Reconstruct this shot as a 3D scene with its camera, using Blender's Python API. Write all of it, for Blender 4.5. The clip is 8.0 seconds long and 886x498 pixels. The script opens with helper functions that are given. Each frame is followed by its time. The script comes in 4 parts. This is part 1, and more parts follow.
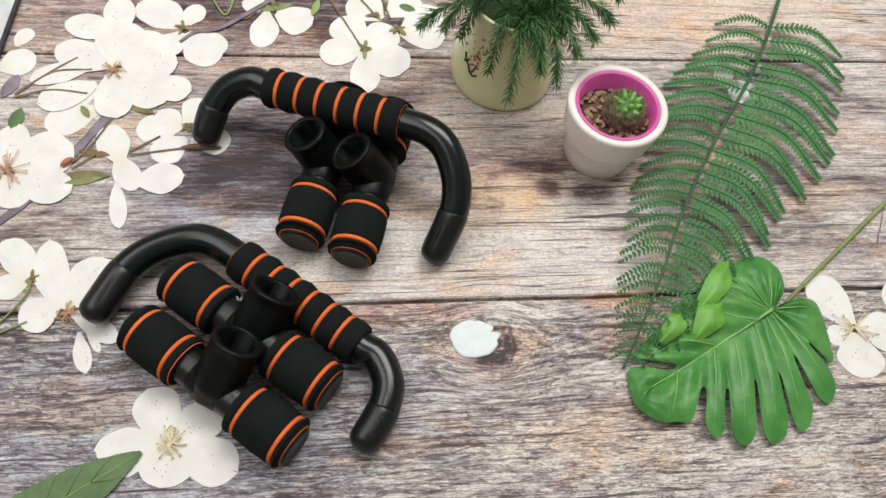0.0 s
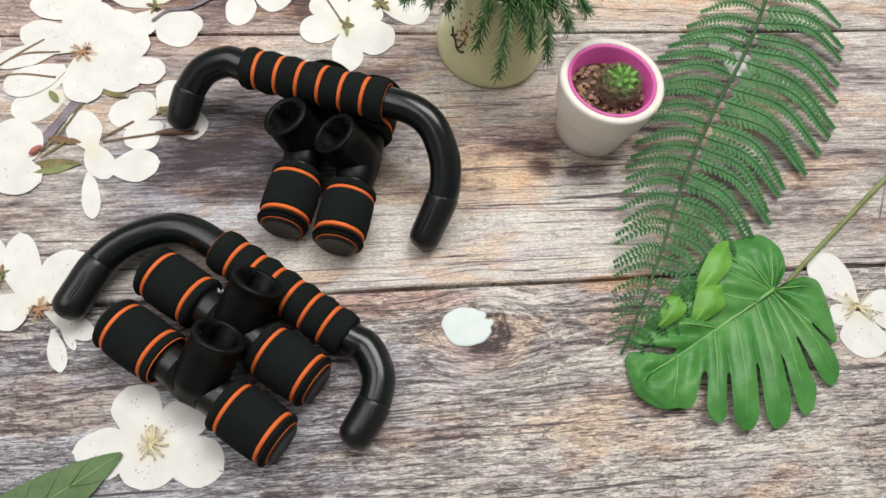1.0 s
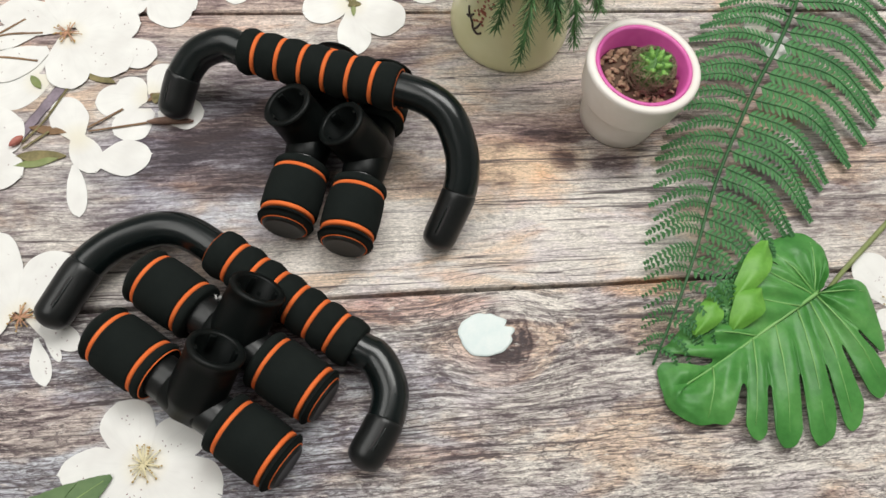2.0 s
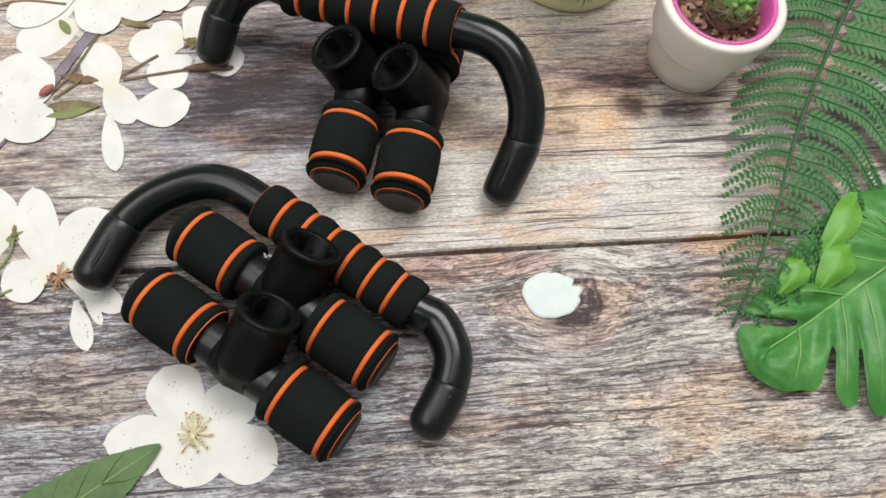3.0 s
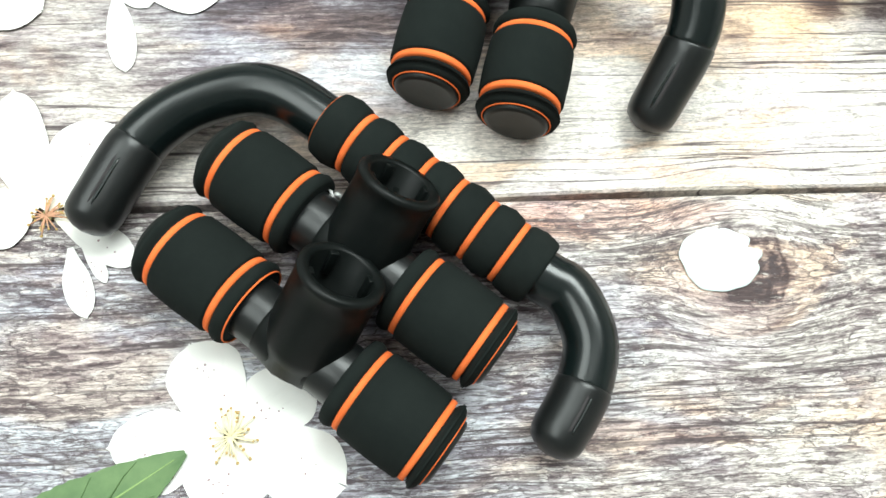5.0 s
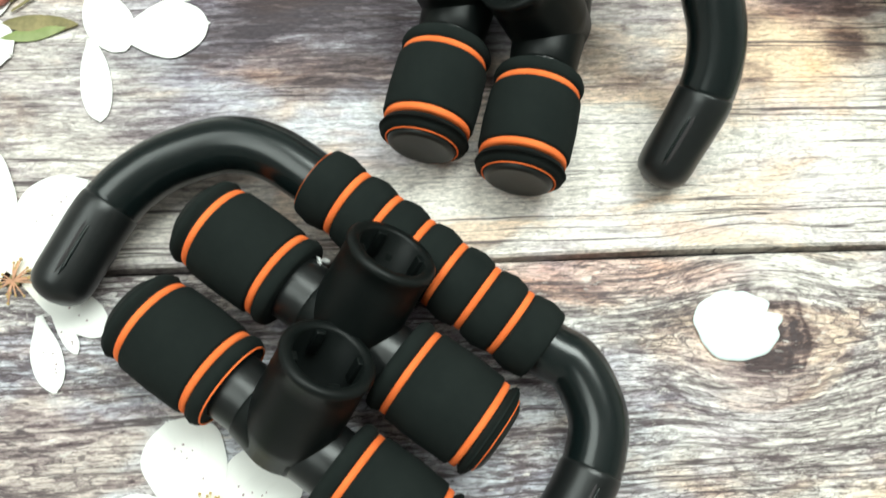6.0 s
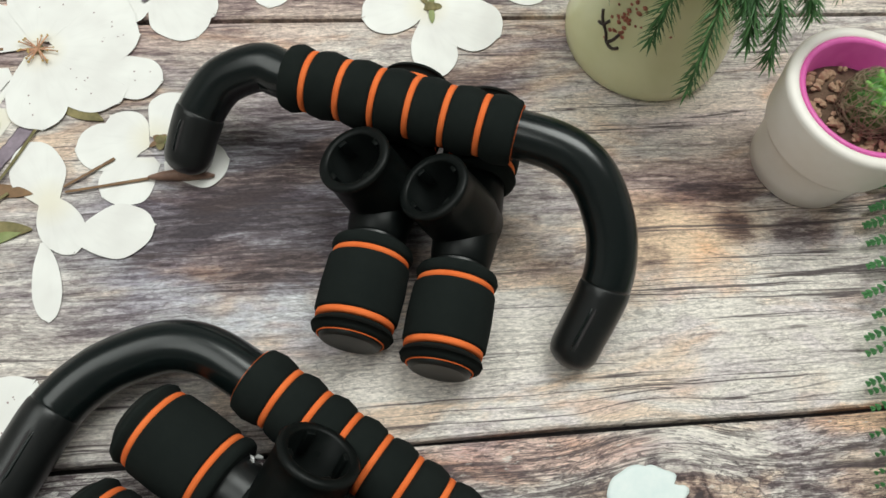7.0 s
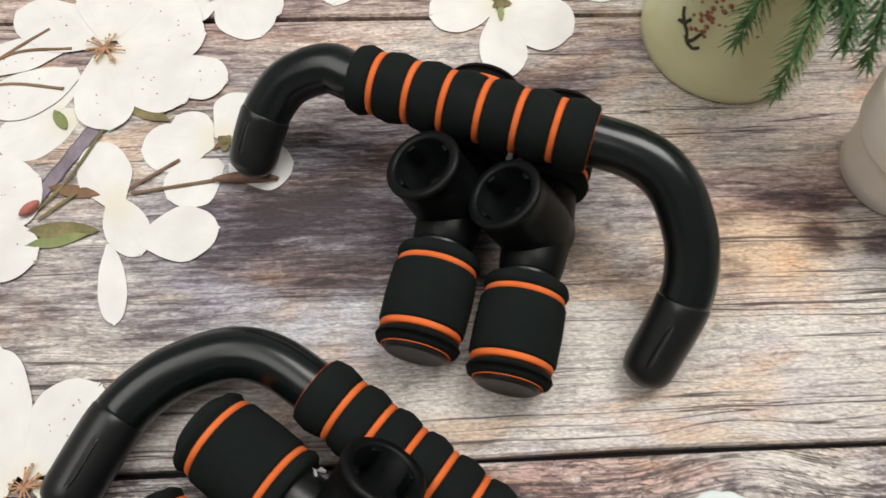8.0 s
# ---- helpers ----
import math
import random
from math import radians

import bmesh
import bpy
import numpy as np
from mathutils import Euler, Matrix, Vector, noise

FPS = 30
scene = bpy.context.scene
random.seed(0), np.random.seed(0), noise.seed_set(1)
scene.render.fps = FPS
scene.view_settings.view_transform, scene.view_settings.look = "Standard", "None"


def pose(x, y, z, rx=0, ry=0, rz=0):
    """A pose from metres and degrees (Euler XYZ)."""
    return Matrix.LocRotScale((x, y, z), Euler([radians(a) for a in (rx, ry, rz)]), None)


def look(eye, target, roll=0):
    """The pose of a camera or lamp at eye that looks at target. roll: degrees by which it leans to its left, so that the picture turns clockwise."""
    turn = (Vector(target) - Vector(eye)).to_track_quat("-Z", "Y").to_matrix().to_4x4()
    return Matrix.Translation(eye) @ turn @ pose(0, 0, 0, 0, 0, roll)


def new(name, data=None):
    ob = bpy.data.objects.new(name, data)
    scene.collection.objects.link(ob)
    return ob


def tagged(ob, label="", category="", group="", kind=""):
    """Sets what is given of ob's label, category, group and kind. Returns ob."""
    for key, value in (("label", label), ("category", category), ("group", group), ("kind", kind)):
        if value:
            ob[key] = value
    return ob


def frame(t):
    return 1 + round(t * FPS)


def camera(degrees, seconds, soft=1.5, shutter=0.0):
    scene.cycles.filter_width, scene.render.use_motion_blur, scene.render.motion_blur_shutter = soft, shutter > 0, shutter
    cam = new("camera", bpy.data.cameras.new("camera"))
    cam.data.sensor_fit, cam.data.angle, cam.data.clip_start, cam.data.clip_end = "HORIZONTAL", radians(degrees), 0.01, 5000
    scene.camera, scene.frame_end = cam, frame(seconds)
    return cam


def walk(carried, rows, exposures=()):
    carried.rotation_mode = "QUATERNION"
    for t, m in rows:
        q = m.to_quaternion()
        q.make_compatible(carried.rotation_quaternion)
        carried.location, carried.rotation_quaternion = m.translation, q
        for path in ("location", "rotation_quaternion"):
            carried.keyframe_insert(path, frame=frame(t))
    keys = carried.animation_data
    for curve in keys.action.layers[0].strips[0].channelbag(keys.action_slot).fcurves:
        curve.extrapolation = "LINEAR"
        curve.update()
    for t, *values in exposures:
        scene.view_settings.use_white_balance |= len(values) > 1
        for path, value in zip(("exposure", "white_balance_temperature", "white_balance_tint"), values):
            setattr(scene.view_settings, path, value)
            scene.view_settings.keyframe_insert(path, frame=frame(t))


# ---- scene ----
cam = camera(61.2, 8.0, soft=1.55, shutter=0.2)
PATH = [
    (0, (-0.011, -0.193, 0.535), (0.208, 0.711, -1.236), 12.1),
    (0.5, (-0.008, -0.191, 0.531), (0.223, 0.702, -1.243), 12.0),
    (1, (-0.008, -0.178, 0.517), (0.236, 0.672, -1.278), 13.1),
    (2.5, (-0.021, -0.133, 0.465), (0.204, 0.622, -1.374), 13.7),
    (3, (-0.036, -0.131, 0.446), (0.151, 0.57, -1.418), 11.9),
    (3.5, (-0.055, -0.127, 0.422), (0.14, 0.55, -1.449), 13.5),
    (4, (-0.074, -0.108, 0.385), (0.101, 0.515, -1.508), 13.9),
    (4.5, (-0.079, -0.091, 0.348), (0.086, 0.512, -1.552), 14.1),
    (4.7, (-0.077, -0.087, 0.337), (0.073, 0.474, -1.577), 13.7),
    (5.8, (-0.069, -0.065, 0.304), (0.045, 0.486, -1.615), 10.6),
    (6, (-0.069, -0.049, 0.309), (0.054, 0.494, -1.612), 11.6),
    (6.5, (-0.062, -0.015, 0.334), (0.138, 0.689, -1.528), 13.5),
    (7, (-0.052, -0.02, 0.351), (0.165, 0.762, -1.477), 12.7),
    (7.5, (-0.048, -0.039, 0.374), (0.15, 0.772, -1.443), 11.3),
    (8, (-0.06, -0.007, 0.342), (0.028, 0.759, -1.504), 5.5),
]
EXPOSURES = [(0, -0.03, 6500, 10), (2.5, -0.01, 6500, 8), (3.5, 0.12, 6450, 8), (4.0, 0.42, 6350, 6), (4.5, 0.90, 6100, 2), (5.8, 0.90, 6150, -5), (6.2, 0.30, 6200, -5),
             (6.5, -0.06, 6100, -3), (7.0, -0.10, 6350, 2), (7.5, -0.12, 6500, 3), (8, -0.09, 6600, 10)]
walk(cam, [(t, look(eye, target, roll)) for t, eye, target, roll in PATH], EXPOSURES)

# ---- light: two wide diffused ceiling panels in a plain pale room ----
world = bpy.data.worlds.new("world")
scene.world = world
world.use_nodes = True
world.node_tree.nodes["Background"].inputs[0].default_value = (0.80, 0.88, 1.0, 1)
world.node_tree.nodes["Background"].inputs[1].default_value = 0.15


def lamp(name, x, y, z, sx, sy, watts, tilt=(0, 0), color=(1.0, 0.985, 0.96)):
    data = bpy.data.lights.new(name, "AREA")
    data.shape, data.size, data.size_y, data.energy, data.color = "RECTANGLE", sx, sy, watts, color
    ob = new(name, data)
    ob.matrix_basis = pose(x, y, z, tilt[0], tilt[1], 0)
    return ob


lamp("ceiling_panel_light", 0.55, 0.75, 1.87, 1.3, 0.9, 34)
lamp("ceiling_panel_light", -1.1, 0.20, 1.87, 1.2, 1.8, 22)


# ---- materials ----
def material(name, rough=0.6, metal=0.0, spec=0.5):
    mat = bpy.data.materials.new(name)
    mat.use_nodes = True
    nt = mat.node_tree
    bsdf = nt.nodes["Principled BSDF"]
    bsdf.inputs["Roughness"].default_value = rough
    bsdf.inputs["Metallic"].default_value = metal
    bsdf.inputs["Specular IOR Level"].default_value = spec
    return mat, nt, bsdf


def coords(nt, scale=(1, 1, 1), rot=0.0):
    tc = nt.nodes.new("ShaderNodeTexCoord")
    mp = nt.nodes.new("ShaderNodeMapping")
    mp.inputs["Scale"].default_value = scale
    mp.inputs["Rotation"].default_value = (0, 0, rot)
    nt.links.new(tc.outputs["Object"], mp.inputs["Vector"])
    return mp.outputs["Vector"]


def noise_tex(nt, vec, scale, detail=4.0, rough=0.55, distort=0.0):
    n = nt.nodes.new("ShaderNodeTexNoise")
    n.inputs["Scale"].default_value = scale
    n.inputs["Detail"].default_value = detail
    n.inputs["Roughness"].default_value = rough
    n.inputs["Distortion"].default_value = distort
    nt.links.new(vec, n.inputs["Vector"])
    return n.outputs["Fac"]


def ramp(nt, fac, stops):
    r = nt.nodes.new("ShaderNodeValToRGB")
    e = r.color_ramp.elements
    while len(e) < len(stops):
        e.new(0.5)
    for el, (p, c) in zip(e, stops):
        el.position = p
        el.color = (c, c, c, 1) if isinstance(c, (int, float)) else (*c, 1)
    nt.links.new(fac, r.inputs["Fac"])
    return r.outputs["Color"]


def mix(nt, fac, a, b, mode="MIX"):
    m = nt.nodes.new("ShaderNodeMix")
    m.data_type, m.blend_type = "RGBA", mode
    for sock, v in ((m.inputs[0], fac), (m.inputs[6], a), (m.inputs[7], b)):
        if isinstance(v, (int, float)):
            sock.default_value = v
        elif isinstance(v, tuple):
            sock.default_value = (*v, 1)
        else:
            nt.links.new(v, sock)
    return m.outputs[2]


def bump(nt, bsdf, height, strength=0.3, dist=0.001):
    b = nt.nodes.new("ShaderNodeBump")
    b.inputs["Strength"].default_value = strength
    b.inputs["Distance"].default_value = dist
    nt.links.new(height, b.inputs["Height"])
    nt.links.new(b.outputs["Normal"], bsdf.inputs["Normal"])


def mottled(name, dark, light, scale, rough=0.6, fine=0.0, strength=0.3, dist=0.0005, spec=0.5, stretch=(1, 1, 1)):
    """Two-scale mottle between two colours, with fine relief."""
    mat, nt, bsdf = material(name, rough, 0, spec)
    vec = coords(nt, stretch)
    a = noise_tex(nt, vec, scale, 3)
    b = noise_tex(nt, vec, scale * 6, 4)
    col = mix(nt, ramp(nt, a, [(0.3, 0.0), (0.7, 1.0)]), dark, light)
    col = mix(nt, 0.25, col, mix(nt, ramp(nt, b, [(0.35, 0.0), (0.65, 1.0)]), dark, light))
    nt.links.new(col, bsdf.inputs["Base Color"])
    if fine:
        bump(nt, bsdf, noise_tex(nt, vec, fine, 5, 0.65), strength, dist)
    return mat


def wood_material():
    mat, nt, bsdf = material("weathered_board", 0.55, 0, 0.30)
    tc = nt.nodes.new("ShaderNodeTexCoord")
    geo = tc.outputs["Object"]
    # the grain wanders, and bows round the knot
    away = nt.nodes.new("ShaderNodeVectorMath")
    away.operation = "DISTANCE"
    away.inputs[1].default_value = KNOT
    nt.links.new(geo, away.inputs[0])
    bow = nt.nodes.new("ShaderNodeMapRange")
    bow.interpolation_type = "SMOOTHSTEP"
    bow.inputs["From Min"].default_value, bow.inputs["From Max"].default_value = 0.008, 0.060
    bow.inputs["To Min"].default_value, bow.inputs["To Max"].default_value = 0.50, 0.0
    nt.links.new(away.outputs["Value"], bow.inputs["Value"])
    pull = nt.nodes.new("ShaderNodeVectorMath")
    pull.operation = "SUBTRACT"
    pull.inputs[0].default_value = KNOT
    nt.links.new(geo, pull.inputs[1])
    pulled = nt.nodes.new("ShaderNodeVectorMath")
    pulled.operation = "SCALE"
    nt.links.new(pull.outputs[0], pulled.inputs[0])
    nt.links.new(bow.outputs["Result"], pulled.inputs["Scale"])
    drift = nt.nodes.new("ShaderNodeVectorMath")
    drift.operation = "MULTIPLY_ADD"
    drift.inputs[1].default_value = (0.0, 0.0065, 0.0)
    nt.links.new(noise_tex(nt, geo, 11.0, 3, 0.5), drift.inputs[0])
    nt.links.new(pulled.outputs[0], drift.inputs[2])
    bent = nt.nodes.new("ShaderNodeVectorMath")
    bent.operation = "ADD"
    nt.links.new(geo, bent.inputs[0])
    nt.links.new(drift.outputs[0], bent.inputs[1])
    grain = bent.outputs[0]

    def stretched(sx, sy, off=0.0):
        mp = nt.nodes.new("ShaderNodeMapping")
        mp.inputs["Scale"].default_value = (sx, sy, 1)
        mp.inputs["Location"].default_value = (off, off * 0.7, 0)
        nt.links.new(grain, mp.inputs["Vector"])
        return mp.outputs["Vector"]

    def patch(cx, cy, rx, ry, wobble=0.9):
        """1 inside a ragged oval patch, 0 outside it."""
        mp = nt.nodes.new("ShaderNodeMapping")
        mp.inputs["Location"].default_value = (-cx / rx, -cy / ry, 0)
        mp.inputs["Scale"].default_value = (1 / rx, 1 / ry, 1)
        nt.links.new(geo, mp.inputs["Vector"])
        ln = nt.nodes.new("ShaderNodeVectorMath")
        ln.operation = "LENGTH"
        nt.links.new(mp.outputs["Vector"], ln.inputs[0])
        ma = nt.nodes.new("ShaderNodeMath")
        ma.operation = "MULTIPLY_ADD"
        ma.inputs[1].default_value = wobble
        nt.links.new(noise_tex(nt, stretched(1.0, 3.0, cx * 9), max(16.0, 0.42 / ry), 6, 0.66, 0.3), ma.inputs[0])
        nt.links.new(ln.outputs["Value"], ma.inputs[2])
        k = 0.5 * wobble
        sc = nt.nodes.new("ShaderNodeMapRange")
        sc.interpolation_type = "SMOOTHSTEP"
        sc.inputs["From Min"].default_value, sc.inputs["From Max"].default_value = k + 0.55, k + 1.15
        sc.inputs["To Min"].default_value, sc.inputs["To Max"].default_value = 1.0, 0.0
        nt.links.new(ma.outputs[0], sc.inputs["Value"])
        return sc.outputs["Result"]

    def times(fac, k):
        m = nt.nodes.new("ShaderNodeMath")
        m.operation = "MULTIPLY"
        m.inputs[1].default_value = k
        nt.links.new(fac, m.inputs[0])
        return m.outputs[0]
    def plus(a, b, k=1.0):
        m = nt.nodes.new("ShaderNodeMath")
        m.operation = "MULTIPLY_ADD"
        m.inputs[1].default_value = k
        nt.links.new(b, m.inputs[0])
        if isinstance(a, (int, float)):
            m.inputs[2].default_value = a
        else:
            nt.links.new(a, m.inputs[2])
        return m.outputs[0]

    sepy = nt.nodes.new("ShaderNodeSeparateXYZ")
    nt.links.new(geo, sepy.inputs[0])
    near = nt.nodes.new("ShaderNodeMath")   # 1 on the near board, which is the rougher one
    near.operation = "LESS_THAN"
    near.inputs[1].default_value = 0.034
    nt.links.new(sepy.outputs["Y"], near.inputs[0])
    def chips(sx, sy, scale, off, feature):
        """Short ragged chips along the grain: their random tones, or the cracks between them."""
        jit = nt.nodes.new("ShaderNodeVectorMath")
        jit.operation = "MULTIPLY_ADD"
        jit.inputs[1].default_value = (0.020 * sx, 0.0026 * sy, 0)
        rag = nt.nodes.new("ShaderNodeTexNoise")
        rag.inputs["Scale"].default_value, rag.inputs["Detail"].default_value, rag.inputs["Roughness"].default_value = 70.0, 5.0, 0.7
        nt.links.new(geo, rag.inputs["Vector"])
        nt.links.new(rag.outputs["Color"], jit.inputs[0])
        nt.links.new(stretched(sx, sy, off), jit.inputs[2])
        vor = nt.nodes.new("ShaderNodeTexVoronoi")
        vor.feature = feature
        vor.inputs["Scale"].default_value = scale
        nt.links.new(jit.outputs[0], vor.inputs["Vector"])
        if feature == "DISTANCE_TO_EDGE":
            return vor.outputs["Distance"]
        tone = nt.nodes.new("ShaderNodeSeparateColor")
        nt.links.new(vor.outputs["Color"], tone.inputs[0])
        return tone.outputs[0]

    # one tone value: grain of three sizes, shifted by broad wear, stains and pictured shade
    g0 = noise_tex(nt, stretched(1.0, 3.6, 6.6), 130.0, 7, 0.74, 0.3)
    g1 = noise_tex(nt, stretched(1.0, 6.5, 1.7), 52.0, 9, 0.74, 0.5)
    g2 = noise_tex(nt, stretched(1.0, 16.0, 5.9), 13.0, 6, 0.62, 0.6)
    g3 = noise_tex(nt, stretched(1.0, 2.6, 3.1), 7.0, 4, 0.6, 0.5)
    v = plus(-0.208, g1, 0.42)
    v = plus(v, g0, 0.24)
    v = plus(v, g2, 0.30)
    v = plus(v, g3, 0.56)
    rough_part = nt.nodes.new("ShaderNodeMath")
    rough_part.operation = "MULTIPLY_ADD"
    nt.links.new(near.outputs[0], rough_part.inputs[0])
    nt.links.new(plus(plus(plus(-0.222, g1, 0.20), chips(1.0, 5.5, 75.0, 4.4, "F1"), 0.17), chips(1.0, 4.2, 150.0, 9.1, "F1"), 0.11), rough_part.inputs[1])
    v = plus(plus(plus(-0.075, chips(1.0, 8.0, 42.0, 2.7, "F1"), 0.07), chips(1.0, 5.0, 120.0, 7.3, "F1"), 0.08), v)
    nt.links.new(v, rough_part.inputs[2])
    v = rough_part.outputs[0]
    # patches: stains and bleaching, plus printed blossom shadows and sunlit spots put into colour
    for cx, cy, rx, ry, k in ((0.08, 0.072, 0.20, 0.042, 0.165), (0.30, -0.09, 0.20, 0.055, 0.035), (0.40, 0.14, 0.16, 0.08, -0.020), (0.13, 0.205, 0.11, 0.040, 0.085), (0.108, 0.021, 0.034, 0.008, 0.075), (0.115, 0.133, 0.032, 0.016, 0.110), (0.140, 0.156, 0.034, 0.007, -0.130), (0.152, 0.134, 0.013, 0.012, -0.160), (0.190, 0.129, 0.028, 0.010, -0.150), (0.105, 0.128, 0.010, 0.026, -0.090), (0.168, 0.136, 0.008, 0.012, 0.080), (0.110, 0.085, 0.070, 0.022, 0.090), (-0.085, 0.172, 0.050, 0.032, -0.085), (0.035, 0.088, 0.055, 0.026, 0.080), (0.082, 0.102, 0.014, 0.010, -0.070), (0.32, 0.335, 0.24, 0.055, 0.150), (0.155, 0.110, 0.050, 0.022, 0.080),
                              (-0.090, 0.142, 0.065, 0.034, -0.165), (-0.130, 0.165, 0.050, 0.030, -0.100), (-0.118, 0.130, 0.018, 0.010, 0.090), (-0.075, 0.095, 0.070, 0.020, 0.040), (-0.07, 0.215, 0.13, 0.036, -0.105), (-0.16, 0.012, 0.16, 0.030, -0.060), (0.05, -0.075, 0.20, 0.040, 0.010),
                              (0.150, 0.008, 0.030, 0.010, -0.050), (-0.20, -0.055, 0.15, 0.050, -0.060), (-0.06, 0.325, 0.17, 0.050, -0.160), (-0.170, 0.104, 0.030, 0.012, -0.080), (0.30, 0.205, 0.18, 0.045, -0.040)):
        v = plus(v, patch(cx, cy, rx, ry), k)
    # knot: uneven rings that pull the grain dark
    dist = nt.nodes.new("ShaderNodeVectorMath")
    dist.operation = "DISTANCE"
    dist.inputs[1].default_value = KNOT
    nt.links.new(geo, dist.inputs[0])
    wob = plus(dist.outputs["Value"], noise_tex(nt, geo, 75.0, 4), 0.022)
    ring = nt.nodes.new("ShaderNodeMath")
    ring.operation = "SINE"
    nt.links.new(plus(0.0, wob, 1150.0), ring.inputs[0])
    inside = ramp(nt, wob, [(0.024, 1.0), (0.0285, 0.85), (0.0345, 0.0)])
    dark = mix(nt, 1.0, inside, ramp(nt, plus(0.74, ring.outputs[0], 0.26), [(0.0, 0.0), (1.0, 1.0)]), "MULTIPLY")
    v = plus(v, dark, -0.29)
    base = ramp(nt, v, [(0.305, (0.060, 0.043, 0.046)), (0.395, (0.190, 0.148, 0.150)), (0.47, (0.390, 0.338, 0.325)),
                        (0.541, (0.605, 0.545, 0.505)), (0.640, (0.860, 0.800, 0.730))])
    # tints: warm stains and sunlit spots, violet-grey weathering and printed shade, as colour
    for cx, cy, rx, ry, tint, k in ((0.115, 0.134, 0.060, 0.027, (1.0, 0.78, 0.58), 0.95), (0.120, 0.165, 0.060, 0.016, (1.0, 0.82, 0.74), 0.8), (-0.118, 0.130, 0.020, 0.012, (1.0, 0.82, 0.68), 0.8), (0.02, 0.024, 0.07, 0.012, (0.92, 0.66, 0.60), 0.8), (-0.18, 0.30, 0.20, 0.06, (1.0, 0.84, 0.78), 0.8), (0.20, 0.029, 0.045, 0.009, (1.0, 0.66, 0.42), 0.80), (0.27, 0.330, 0.24, 0.050, (1.0, 0.86, 0.76), 0.9),
                                    (-0.10, 0.145, 0.12, 0.07, (0.80, 0.87, 1.0), 0.95), (-0.14, -0.05, 0.20, 0.085, (0.77, 0.85, 1.0), 0.95), (0.30, 0.20, 0.20, 0.05, (1.0, 0.88, 0.84), 0.8)):
        base = mix(nt, times(patch(cx, cy, rx, ry), k), base, mix(nt, 1.0, base, tint, "MULTIPLY"))
    stain = ramp(nt, noise_tex(nt, stretched(1.0, 2.4, 7.7), 11.0, 4, 0.6, 0.5), [(0.50, 0.0), (0.61, 0.8)])
    base = mix(nt, stain, base, mix(nt, 1.0, base, (1.0, 0.80, 0.64), "MULTIPLY"))
    cool = ramp(nt, noise_tex(nt, stretched(1.0, 2.8, 14.2), 14.0, 5, 0.62, 0.5), [(0.50, 0.0), (0.62, 0.8)])
    base = mix(nt, cool, base, mix(nt, 1.0, base, (0.90, 0.87, 0.95), "MULTIPLY"))
    # crisp broken hairlines, densest on the near board
    few = plus(0.40, near.outputs[0], 0.44)
    for scale, sy, off, half, amount in ((24.0, 8.0, 8.1, 0.011, 0.90), (38.0, 6.0, 3.3, 0.011, 0.80), (15.0, 12.0, 21.7, 0.009, 0.90)):
        t = noise_tex(nt, stretched(1.0, sy, off), scale, 6, 0.64, 0.7)
        ln = ramp(nt, t, [(0.5 - 1.6 * half, 0.0), (0.5 - half * 0.5, amount), (0.5 + half * 0.5, amount), (0.5 + 1.6 * half, 0.0)])
        gate = ramp(nt, noise_tex(nt, stretched(1.0, 3.0, off * 1.6), 15.0, 5, 0.65), [(0.44, 0.0), (0.52, 1.0)])
        base = mix(nt, mix(nt, 1.0, mix(nt, 1.0, ln, gate, "MULTIPLY"), few, "MULTIPLY"), base, (0.085, 0.062, 0.066))
    # short dark splits along the grain, with crisp edges
    for scale, sx, sy, off, lo, amount in ((34.0, 0.6, 9.0, 12.3, 0.430, 0.92), (56.0, 0.7, 7.0, 17.9, 0.420, 0.88), (22.0, 0.5, 15.0, 31.1, 0.420, 0.90)):
        t = noise_tex(nt, stretched(sx, sy, off), scale, 6, 0.66, 0.5)
        split = ramp(nt, t, [(lo - 0.012, amount), (lo + 0.008, 0.0)])
        gate = ramp(nt, noise_tex(nt, stretched(1.0, 3.0, off * 0.6), 12.0, 5, 0.65), [(0.45, 0.05), (0.55, 1.0)])
        base = mix(nt, mix(nt, 1.0, mix(nt, 1.0, split, gate, "MULTIPLY"), few, "MULTIPLY"), base, (0.075, 0.052, 0.055))
    # cracks round the chips
    for scale, sy, off, wide, amount in ((75.0, 5.5, 4.4, 0.05, 0.85), (34.0, 9.0, 13.9, 0.022, 0.9)):
        cut = ramp(nt, chips(1.0, sy, scale, off, "DISTANCE_TO_EDGE"), [(wide * 0.35, amount), (wide, 0.0)])
        gate = ramp(nt, noise_tex(nt, stretched(1.0, 2.6, off * 2.3), 16.0, 5, 0.68), [(0.47, 0.0), (0.56, 1.0)])
        base = mix(nt, mix(nt, 1.0, mix(nt, 1.0, cut, gate, "MULTIPLY"), few, "MULTIPLY"), base, (0.070, 0.052, 0.057))
    # ragged flecks: raised pale ridges and dark pits, thickest on the near board
    for scale, sy, off, dark_at, pale_at in ((78.0, 4.2, 41.3, 0.415, 0.600), (120.0, 3.2, 57.7, 0.405, 0.610)):
        t = noise_tex(nt, stretched(1.0, sy, off), scale, 8, 0.74, 0.3)
        gate = ramp(nt, noise_tex(nt, stretched(1.0, 2.6, off * 0.4), 13.0, 5, 0.65), [(0.40, 0.15), (0.56, 1.0)])
        gate = mix(nt, 1.0, gate, few, "MULTIPLY")
